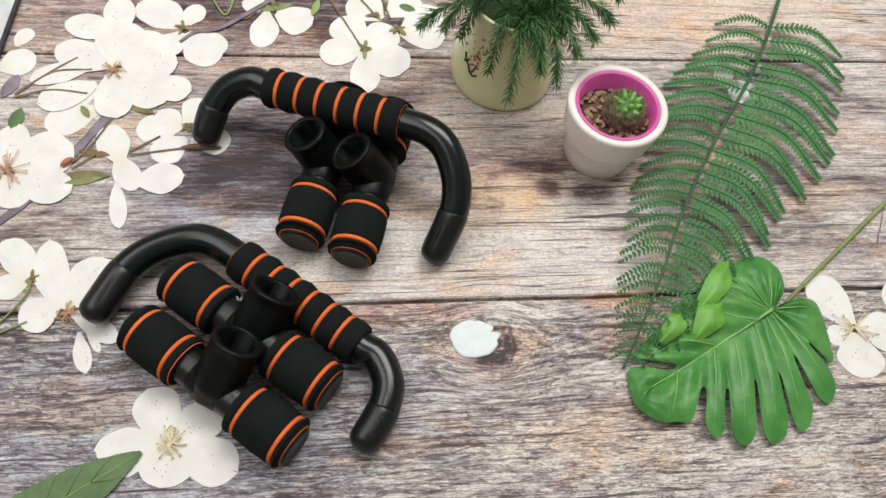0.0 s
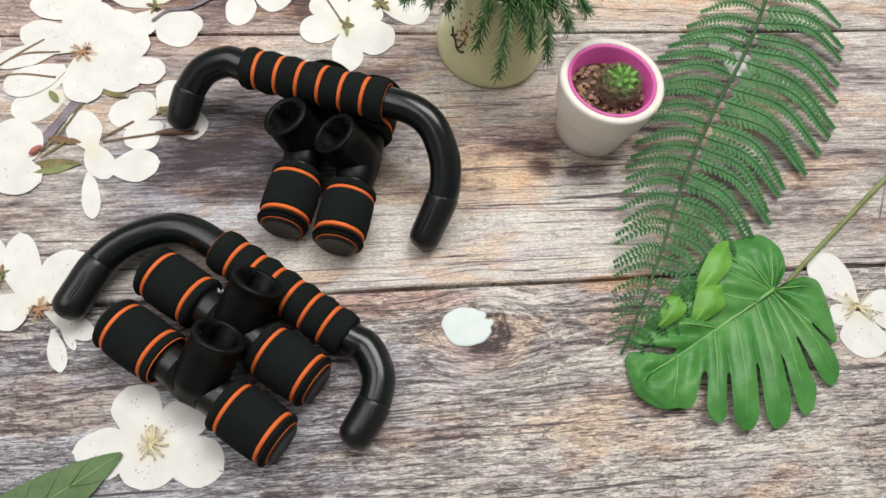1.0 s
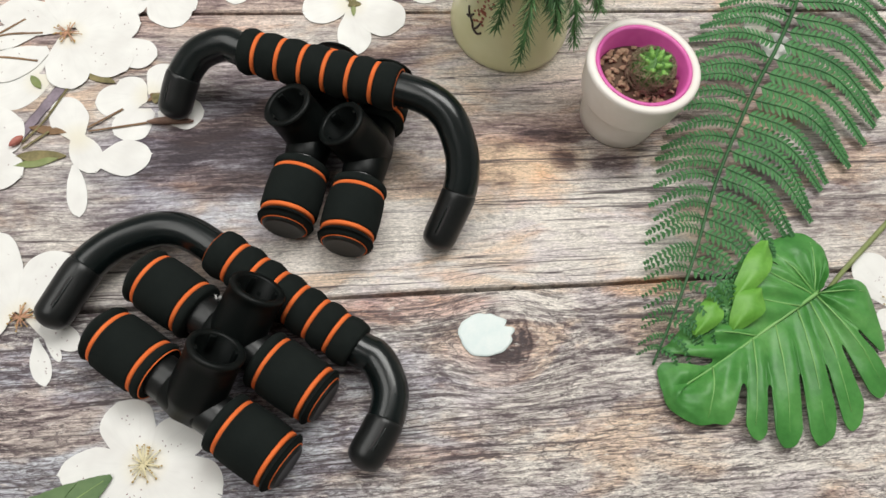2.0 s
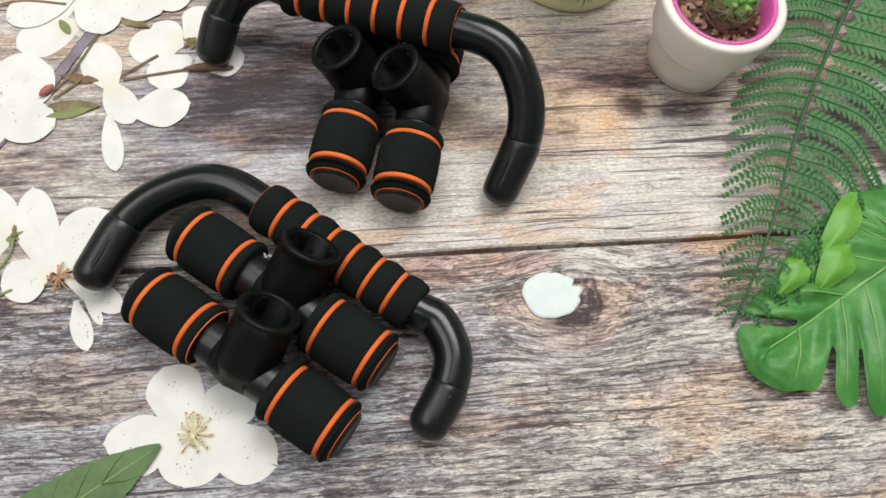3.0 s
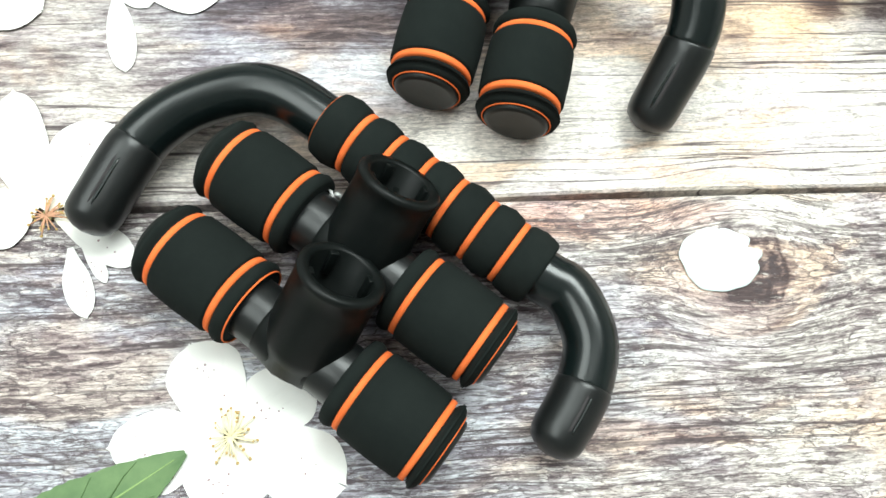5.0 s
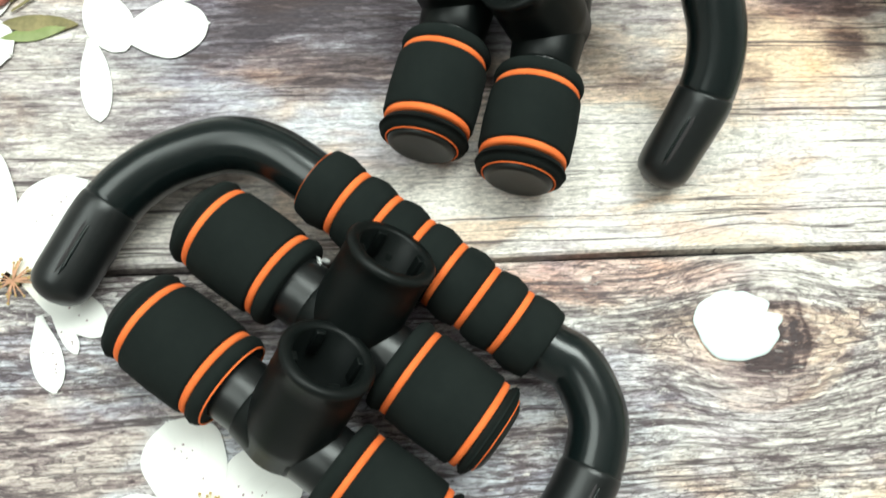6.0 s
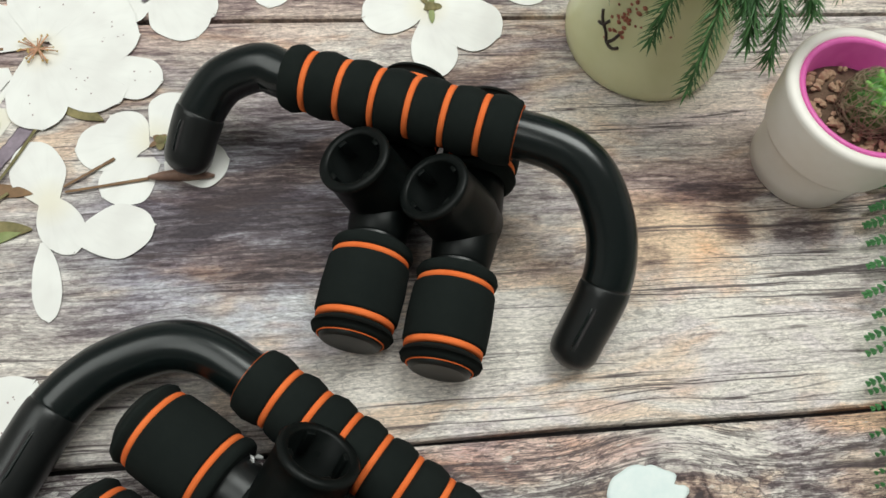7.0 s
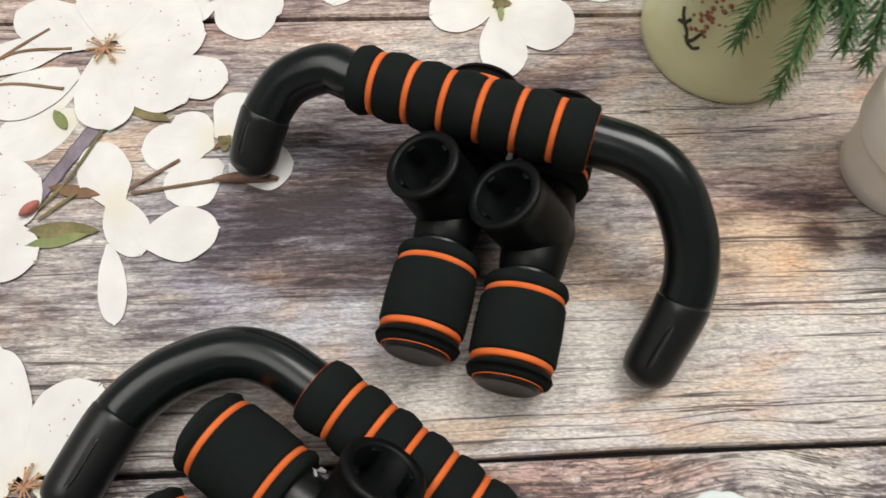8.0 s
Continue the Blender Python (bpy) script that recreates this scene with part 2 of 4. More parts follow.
        base = mix(nt, mix(nt, 1.0, ramp(nt, t, [(pale_at - 0.012, 0.0), (pale_at + 0.020, 0.75)]), mix(nt, 1.0, gate, near.outputs[0], "MULTIPLY"), "MULTIPLY"), base, (0.90, 0.84, 0.77))
        base = mix(nt, mix(nt, 1.0, ramp(nt, t, [(dark_at - 0.022, 0.92), (dark_at + 0.006, 0.0)]), gate, "MULTIPLY"), base, (0.062, 0.046, 0.050))
    # long drying cracks
    crack = noise_tex(nt, stretched(0.30, 13.0, 5.3), 7.0, 3, 0.5, 0.35)
    line = ramp(nt, crack, [(0.484, 0.0), (0.497, 1.0), (0.503, 1.0), (0.516, 0.0)])
    where = ramp(nt, noise_tex(nt, stretched(1.2, 5.0, 2.2), 6.0, 3), [(0.41, 0.0), (0.51, 0.95)])
    base = mix(nt, mix(nt, 1.0, line, where, "MULTIPLY"), base, (0.075, 0.055, 0.058))
    # fine pores
    pores = ramp(nt, noise_tex(nt, stretched(1.0, 2.6, 2.9), 330.0, 3, 0.65), [(0.34, 0.70), (0.64, 1.12)])
    base = mix(nt, 1.0, base, pores, "MULTIPLY")
    nt.links.new(base, bsdf.inputs["Base Color"])
    bump(nt, bsdf, v, 0.25, 0.0006)
    return mat


KNOT = (0.088, -0.001, 0.0)
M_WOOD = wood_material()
M_GAP = mottled("joint_shadow_wood", (0.02, 0.018, 0.02), (0.05, 0.045, 0.045), 20, 0.9)
M_TUBE = mottled("black_gloss_plastic", (0.0030, 0.0058, 0.0058), (0.0055, 0.0092, 0.0092), 30, 0.23, 900, 0.04, 0.0002, 0.50)
M_CAP = mottled("black_cap_plastic", (0.006, 0.007, 0.007), (0.010, 0.0115, 0.0115), 60, 0.34, 700, 0.10, 0.0002, 0.45)
M_SOCKET = mottled("black_moulded_plastic", (0.003, 0.0042, 0.004), (0.005, 0.0066, 0.0062), 50, 0.42, 800, 0.12, 0.0002, 0.19)
M_FOAM = mottled("black_foam", (0.0086, 0.0115, 0.0106), (0.0128, 0.0162, 0.0148), 70, 0.95, 1600, 0.35, 0.0003, 0.12)
M_ORANGE = mottled("orange_foam", (0.78, 0.145, 0.03), (0.88, 0.20, 0.05), 90, 0.85, 1500, 0.3, 0.0003, 0.3)
M_PLUG = mottled("dark_rubber", (0.010, 0.011, 0.010), (0.017, 0.018, 0.016), 60, 0.40, 900, 0.15, 0.0002, 0.28)
M_STEM = mottled("green_stem", (0.16, 0.21, 0.06), (0.30, 0.34, 0.14), 60, 0.6)
M_TWIG = mottled("twig_bark", (0.15, 0.12, 0.145), (0.34, 0.28, 0.33), 80, 0.8, 300, 0.3, 0.0004)
M_BROWNSTEM = mottled("brown_stem", (0.15, 0.085, 0.045), (0.30, 0.18, 0.09), 60, 0.7)
M_CALYX = mottled("olive_calyx", (0.11, 0.10, 0.04), (0.30, 0.25, 0.11), 90, 0.7)
M_BUDRED = mottled("red_bud_skin", (0.36, 0.08, 0.07), (0.52, 0.20, 0.15), 90, 0.5)
M_BUDBROWN = mottled("brown_bud_skin", (0.16, 0.085, 0.06), (0.33, 0.20, 0.14), 70, 0.6)
M_STAMEN = mottled("pale_stamen", (0.74, 0.64, 0.36), (0.88, 0.82, 0.60), 120, 0.7)
M_ANTHER = mottled("brown_anther", (0.34, 0.22, 0.08), (0.72, 0.52, 0.20), 150, 0.7)
M_STAMENRED = mottled("russet_stamen", (0.42, 0.20, 0.12), (0.70, 0.42, 0.26), 120, 0.7)
M_SPECK = mottled("purple_speck", (0.25, 0.16, 0.18), (0.45, 0.33, 0.32), 200, 0.8)
M_FERN = mottled("fern_green", (0.030, 0.128, 0.038), (0.085, 0.262, 0.082), 45, 0.62, 400, 0.2, 0.0003)
M_RACHIS = mottled("fern_rachis", (0.018, 0.085, 0.026), (0.045, 0.145, 0.045), 60, 0.5)
M_NEEDLE = mottled("pine_needle_green", (0.028, 0.100, 0.024), (0.10, 0.235, 0.070), 60, 0.5)
M_MOSS = mottled("dark_moss", (0.008, 0.02, 0.006), (0.03, 0.06, 0.015), 90, 0.9, 200, 0.6, 0.002)
M_VASE = mottled("pale_green_glaze", (0.74, 0.75, 0.42), (0.83, 0.83, 0.53), 16, 0.22, 60, 0.05, 0.0004)
M_INK = mottled("dark_ink", (0.03, 0.022, 0.018), (0.06, 0.04, 0.03), 90, 0.5)
M_REDINK = mottled("red_ink", (0.33, 0.10, 0.06), (0.50, 0.20, 0.12), 90, 0.5)
M_POT = mottled("cream_ceramic", (0.83, 0.78, 0.71), (0.90, 0.86, 0.81), 22, 0.45, 160, 0.08, 0.0004)
M_PINK = mottled("magenta_plastic", (0.64, 0.085, 0.36), (0.76, 0.150, 0.46), 30, 0.4)
M_SOIL = mottled("dark_soil", (0.06, 0.035, 0.02), (0.16, 0.10, 0.065), 120, 0.95, 300, 0.7, 0.002)
M_BARK = mottled("bark_chip", (0.24, 0.14, 0.08), (0.52, 0.36, 0.24), 110, 0.85, 300, 0.5, 0.0008)
M_CACTUS = mottled("cactus_green", (0.045, 0.13, 0.025), (0.15, 0.33, 0.065), 110, 0.5, 250, 0.3, 0.0006)
M_CACTUSTIP = mottled("cactus_fresh_green", (0.17, 0.40, 0.07), (0.34, 0.60, 0.16), 110, 0.5)
M_FIBRE = mottled("dry_fibre", (0.16, 0.12, 0.07), (0.38, 0.31, 0.20), 150, 0.85)
M_LEAF = mottled("serrated_leaf_green", (0.070, 0.140, 0.048), (0.150, 0.240, 0.090), 40, 0.6, 200, 0.3, 0.0006)
M_RIBLIGHT = mottled("pale_leaf_rib", (0.24, 0.36, 0.12), (0.33, 0.46, 0.16), 60, 0.6)
M_VEIN = mottled("leaf_vein_green", (0.18, 0.42, 0.11), (0.27, 0.50, 0.17), 60, 0.45)
M_FOLD = mottled("bright_leaf_underside", (0.11, 0.33, 0.035), (0.21, 0.48, 0.08), 60, 0.5)
M_COOLPETAL = mottled("cool_white_petal", (0.72, 0.82, 0.81), (0.83, 0.89, 0.87), 90, 0.6, 300, 0.15, 0.0003, 0.25)
M_PAPER = mottled("pale_grey_sheet", (0.55, 0.58, 0.60), (0.74, 0.76, 0.77), 60, 0.6)
M_EDGE = mottled("dark_edge_strip", (0.02, 0.02, 0.025), (0.05, 0.05, 0.055), 60, 0.5)
M_FILM = mottled("clear_wrap_film", (0.40, 0.40, 0.39), (0.60, 0.60, 0.58), 300, 0.12)
M_WALL = mottled("pale_wall_paint", (0.66, 0.65, 0.63), (0.74, 0.73, 0.71), 3, 0.85, 80, 0.1, 0.001)
M_CEIL = mottled("white_ceiling_paint", (0.74, 0.74, 0.74), (0.80, 0.80, 0.80), 3, 0.9)
M_FLOOR = mottled("grey_floor_tile", (0.30, 0.29, 0.28), (0.40, 0.39, 0.38), 5, 0.5)


def petal_material():
    mat, nt, bsdf = material("white_petal", 0.65, 0, 0.2)
    tc = nt.nodes.new("ShaderNodeTexCoord")
    sep = nt.nodes.new("ShaderNodeSeparateXYZ")
    nt.links.new(tc.outputs["Object"], sep.inputs[0])
    ang = nt.nodes.new("ShaderNodeMath")
    ang.operation = "ARCTAN2"
    nt.links.new(sep.outputs["Y"], ang.inputs[0])
    nt.links.new(sep.outputs["X"], ang.inputs[1])
    rad = nt.nodes.new("ShaderNodeVectorMath")
    rad.operation = "LENGTH"
    nt.links.new(tc.outputs["Object"], rad.inputs[0])
    com = nt.nodes.new("ShaderNodeCombineXYZ")
    nt.links.new(ang.outputs[0], com.inputs["X"])
    nt.links.new(rad.outputs["Value"], com.inputs["Y"])
    mp = nt.nodes.new("ShaderNodeMapping")
    mp.inputs["Scale"].default_value = (9, 60, 1)
    nt.links.new(com.outputs[0], mp.inputs["Vector"])
    veins = noise_tex(nt, mp.outputs["Vector"], 1.0, 4, 0.6, 0.4)
    broad = noise_tex(nt, tc.outputs["Object"], 38, 2)
    col = mix(nt, ramp(nt, broad, [(0.35, 0.0), (0.7, 1.0)]), (0.88, 0.875, 0.84), (0.79, 0.775, 0.745))
    col = mix(nt, 0.30, col, ramp(nt, veins, [(0.32, 0.90), (0.52, 1.0)]), "MULTIPLY")
    heart = ramp(nt, rad.outputs["Value"], [(0.003, 1.0), (0.016, 0.0)])
    col = mix(nt, mix(nt, 1.0, heart, (0.6, 0.6, 0.6), "MULTIPLY"), col, (0.78, 0.72, 0.55))
    nt.links.new(col, bsdf.inputs["Base Color"])
    bump(nt, bsdf, veins, 0.05, 0.0002)
    return mat


def monstera_material():
    mat, nt, bsdf = material("monstera_green", 0.42, 0, 0.40)
    vec = coords(nt)
    broad = noise_tex(nt, vec, 28, 4, 0.6)
    col = ramp(nt, broad, [(0.30, (0.042, 0.185, 0.034)), (0.5, (0.074, 0.265, 0.056)), (0.72, (0.135, 0.355, 0.092))])
    fine = noise_tex(nt, vec, 320, 4)
    col = mix(nt, 0.35, col, ramp(nt, fine, [(0.3, 0.75), (0.6, 1.1)]), "MULTIPLY")
    nt.links.new(col, bsdf.inputs["Base Color"])
    bump(nt, bsdf, mix(nt, 0.6, fine, noise_tex(nt, vec, 95, 3, 0.5, 0.8)), 0.35, 0.0012)
    return mat


M_PETAL = petal_material()
M_MONSTERA = monstera_material()


# ---- mesh helpers ----
def part(name, bm, mat, parent=None, label="", m=None, smooth=True):
    bmesh.ops.recalc_face_normals(bm, faces=bm.faces)
    me = bpy.data.meshes.new(name)
    bm.to_mesh(me)
    bm.free()
    me.materials.append(mat)
    if smooth:
        for p in me.polygons:
            p.use_smooth = True
    ob = new(name, me)
    if parent is not None:
        ob.parent = parent
    if m is not None:
        ob.matrix_basis = m
    if label:
        ob["label"] = label
    return ob


def thing(name, label, category, m=None, group="", kind=""):
    ob = new(name)
    ob.empty_display_size = 0.02
    if m is not None:
        ob.matrix_basis = m
    return tagged(ob, label, category, group, kind)


def sheet(bm, f, nu, nv, th):
    """A closed thin shell over the surface f(u, v), th thick, hung below it."""
    top = [[bm.verts.new(f(i / nu, j / nv)) for j in range(nv + 1)] for i in range(nu + 1)]
    bot = [[bm.verts.new(v.co - Vector((0, 0, th))) for v in row] for row in top]
    for i in range(nu):
        for j in range(nv):
            bm.faces.new((top[i][j], top[i + 1][j], top[i + 1][j + 1], top[i][j + 1]))
            bm.faces.new((bot[i][j], bot[i][j + 1], bot[i + 1][j + 1], bot[i + 1][j]))
    for i in range(nu):
        bm.faces.new((top[i][0], bot[i][0], bot[i + 1][0], top[i + 1][0]))
        bm.faces.new((top[i][nv], top[i + 1][nv], bot[i + 1][nv], bot[i][nv]))
    for j in range(nv):
        bm.faces.new((top[0][j], top[0][j + 1], bot[0][j + 1], bot[0][j]))
        bm.faces.new((top[nu][j], bot[nu][j], bot[nu][j + 1], top[nu][j + 1]))
    rim = [(grid[i][j], grid[i + 1][j]) for grid in (top, bot) for i in range(nu) for j in (0, nv)]
    rim += [(grid[i][j], grid[i][j + 1]) for grid in (top, bot) for j in range(nv) for i in (0, nu)]
    for a, b in rim:
        bm.edges.get((a, b)).smooth = False
    return bm


def sweep(bm, pts, radii, seg=16, closed=True):
    """A round tube along pts, with its own radius at each point."""
    pts = [Vector(p) for p in pts]
    if isinstance(radii, (int, float)):
        radii = [radii] * len(pts)
    up = Vector((0, 0, 1))
    rings = []
    side = None
    for i, p in enumerate(pts):
        d = (pts[min(i + 1, len(pts) - 1)] - pts[max(i - 1, 0)]).normalized()
        if side is None:
            side = d.cross(up)
            if side.length < 1e-4:
                side = d.cross(Vector((1, 0, 0)))
        side = (side - d * side.dot(d)).normalized()
        oth = d.cross(side)
        r = max(radii[i], 1e-5)
        rings.append([bm.verts.new(p + (side * math.cos(a) + oth * math.sin(a)) * r) for a in (2 * math.pi * k / seg for k in range(seg))])
    for a, b in zip(rings, rings[1:]):
        for k in range(seg):
            bm.faces.new((a[k], a[(k + 1) % seg], b[(k + 1) % seg], b[k]))
    if closed:
        bm.faces.new(list(reversed(rings[0])))
        bm.faces.new(rings[-1])
    return bm


def lathe(bm, profile, seg=40, m=None, closed=False):
    """A turned form round z: profile rows of (radius, z)."""
    rings = []
    for r, z in profile:
        rings.append([bm.verts.new(Vector((max(r, 1e-5) * math.cos(a), max(r, 1e-5) * math.sin(a), z))) for a in (2 * math.pi * k / seg for k in range(seg))])
    pairs = list(zip(rings, rings[1:])) + ([(rings[-1], rings[0])] if closed else [])
    for a, b in pairs:
        for k in range(seg):
            bm.faces.new((a[k], a[(k + 1) % seg], b[(k + 1) % seg], b[k]))
    if not closed:
        bm.faces.new(list(reversed(rings[0])))
        bm.faces.new(rings[-1])
    if m is not None:
        bmesh.ops.transform(bm, matrix=m, verts=bm.verts)
    return bm


def spline(ctrl, n):
    """Points along a smooth curve through ctrl."""
    c = [Vector(p) if len(p) == 3 else Vector((*p, 0)) for p in ctrl]
    c = [c[0] * 2 - c[1]] + c + [c[-1] * 2 - c[-2]]
    out = []
    for i in range(1, len(c) - 2):
        for k in range(n):
            t = k / n
            out.append(0.5 * (2 * c[i] + (c[i + 1] - c[i - 1]) * t + (2 * c[i - 1] - 5 * c[i] + 4 * c[i + 1] - c[i + 2]) * t * t
                              + (3 * c[i] - c[i - 1] - 3 * c[i + 1] + c[i + 2]) * t ** 3))
    out.append(c[-2])
    return out


def box(bm, x0, x1, y0, y1, z0, z1, bevel=0.0):
    g = bmesh.ops.create_cube(bm, size=1, matrix=Matrix.Translation(((x0 + x1) / 2, (y0 + y1) / 2, (z0 + z1) / 2)) @ Matrix.Diagonal((x1 - x0, y1 - y0, z1 - z0, 1)))
    if bevel:
        bmesh.ops.bevel(bm, geom=list({e for v in g["verts"] for e in v.link_edges}), offset=bevel, segments=2, affect="EDGES", profile=0.6)
    return bm


TURN_X = Matrix.Rotation(math.pi / 2, 4, "Y")   # the turned axis z laid along x


# ---- the room that closes the place (plain, out of view) ----
FLOOR_Z = -0.75
tagged(part("floor", box(bmesh.new(), -2.6, 2.6, -2.4, 2.8, FLOOR_Z - 0.05, FLOOR_Z), M_FLOOR, smooth=False), "plain grey tiled floor under the table", "floor", kind="structure")
tagged(part("ceiling", box(bmesh.new(), -2.6, 2.6, -2.4, 2.8, 1.9, 1.95), M_CEIL, smooth=False), "plain white painted ceiling", "ceiling", kind="structure")
for nm, b in (("wall_north", (-2.7, 2.7, 2.8, 2.9)), ("wall_south", (-2.7, 2.7, -2.5, -2.4)), ("wall_east", (2.6, 2.7, -2.4, 2.8)), ("wall_west", (-2.7, -2.6, -2.4, 2.8))):
    tagged(part(nm, box(bmesh.new(), *b, FLOOR_Z, 1.9), M_WALL, smooth=False), "plain pale painted wall", "wall", kind="structure")

# ---- table with a top of weathered boards ----
SLOPE = 1.3
table = thing("table", "table with weathered grey-brown wooden board top and dark joints", "table", pose(0, 0, 0, 0, 0, SLOPE))
part("underlay", box(bmesh.new(), -0.99, 0.99, -0.69, 1.01, -0.030, -0.0105), M_GAP, table, "dark layer below the boards", smooth=False)
for sx in (-0.92, 0.92):
    for sy in (-0.62, 0.94):
        part("leg", box(bmesh.new(), sx - 0.03, sx + 0.03, sy - 0.03, sy + 0.03, FLOOR_Z, -0.030, 0.003), M_TWIG, table)


# ---- push-up bars ----
TUBE_R, GRIP_R, FOOT_R = 0.0118, 0.0158, 0.0194


def band(r, z0, z1, n=0.0012, swell=0.0004):
    """Profile rows of a soft foam band with rounded shoulders."""
    zm = (z0 + z1) / 2
    return [(r - n, z0), (r - n * 0.3, z0 + n * 0.35), (r, z0 + n), (r + swell, zm), (r, z1 - n), (r - n * 0.3, z1 - n * 0.35), (r - n, z1)]


def handle(label, m, first=0.01626, step=0.01626):
    """A bent tube with caps and a foam grip. first, step: from one end of the grip to its first stripe, and from stripe to stripe."""
    h = thing("push_up_bar", label, "push-up bar", m, "push-up bar set")
    ctrl = [(-0.1098, -0.0895), (-0.1151, -0.059), (-0.1130, -0.0395), (-0.1062, -0.024), (-0.095, -0.0096), (-0.0794, -0.0018), (-0.055, 0),
            (0.0, 0), (0.055, 0), (0.0715, 0.0010), (0.0887, -0.009), (0.0969, -0.0233), (0.0995, -0.0362), (0.1004, -0.0485)]
    pts = spline(ctrl, 8)
    # the tube runs between the two caps
    long_n, short_n = 8, len(pts) - 8 * 1 - 6
    part("tube", sweep(bmesh.new(), pts[long_n:short_n + 1], TUBE_R, 32), M_TUBE, h, "bent glossy black plastic tube")
    for seq in (list(reversed(pts[:long_n + 2])), pts[short_n - 1:]):
        d = (seq[-1] - seq[-2]).normalized()
        length = sum((b - a).length for a, b in zip(seq, seq[1:]))
        keep, run = [], 0.0
        for a, b in zip(seq, seq[1:]):
            keep.append((a, run / length))
            run += (b - a).length
        keep.append((seq[-1], 1.0))
        P = [p for p, _ in keep] + [seq[-1] + d * x for x in (0.004, 0.0070, 0.0092, 0.0106, 0.0112)]
        R = [TUBE_R - 0.0006, TUBE_R + 0.0004] + [TUBE_R + 0.0006 - 0.0005 * s for _, s in keep[2:]] + [TUBE_R - 0.0003, TUBE_R - 0.0016, TUBE_R - 0.0042, TUBE_R - 0.0072, 0.001]
        cap = part("end_cap", sweep(bmesh.new(), P, R, 32), M_CAP, h, "black plastic end cap with a mould seam")
        for sgn in (1, -1):
            for off, r, mat in ((0.0010, 0.0007, M_GAP), (0.0026, 0.0007, M_TUBE)):
                line = [p + Vector((off, 0, sgn * math.sqrt(TUBE_R ** 2 - off ** 2))) for p in seq[3:]]
                if len(line) > 2:
                    part("seam", sweep(bmesh.new(), line, [0.0002] + [r] * (len(line) - 2) + [0.0002], 8), mat, cap)
    # foam grip in seven bands, with six orange grooves
    half = 0.0569
    cuts = [-half + first + step * i for i in range(6)]
    prof = []
    for i, (a, b) in enumerate(zip([-half] + cuts, cuts + [half])):
        prof += band(GRIP_R - 0.0002, a + (0.0015 if i else 0), b - (0.0015 if i < 6 else 0), 0.0016, 0.0010)
        if i < 6:
            prof += [(GRIP_R - 0.0022, b - 0.0014), (GRIP_R - 0.0022, b + 0.0014)]
    grip = part("grip", lathe(bmesh.new(), prof, 48, TURN_X), M_FOAM, h, "black foam grip sleeve")
    for z in cuts:
        part("stripe", lathe(bmesh.new(), [(GRIP_R - 0.0030, z - 0.00145), (GRIP_R - 0.0011, z - 0.00135), (GRIP_R - 0.0009, z), (GRIP_R - 0.0011, z + 0.00135), (GRIP_R - 0.0030, z + 0.00145)], 48, TURN_X), M_ORANGE, grip, "orange foam stripe")
    for s in (-1,):
        z = s * half
        part("cut_edge", lathe(bmesh.new(), [(GRIP_R - 0.0020, z - 0.0004), (GRIP_R - 0.0020, z + s * 0.0005), (GRIP_R - 0.0028, z + s * 0.0005), (GRIP_R - 0.0028, z - 0.0004)], 48, TURN_X, closed=True), M_ORANGE, grip, "thin orange cut foam edge")
    return h


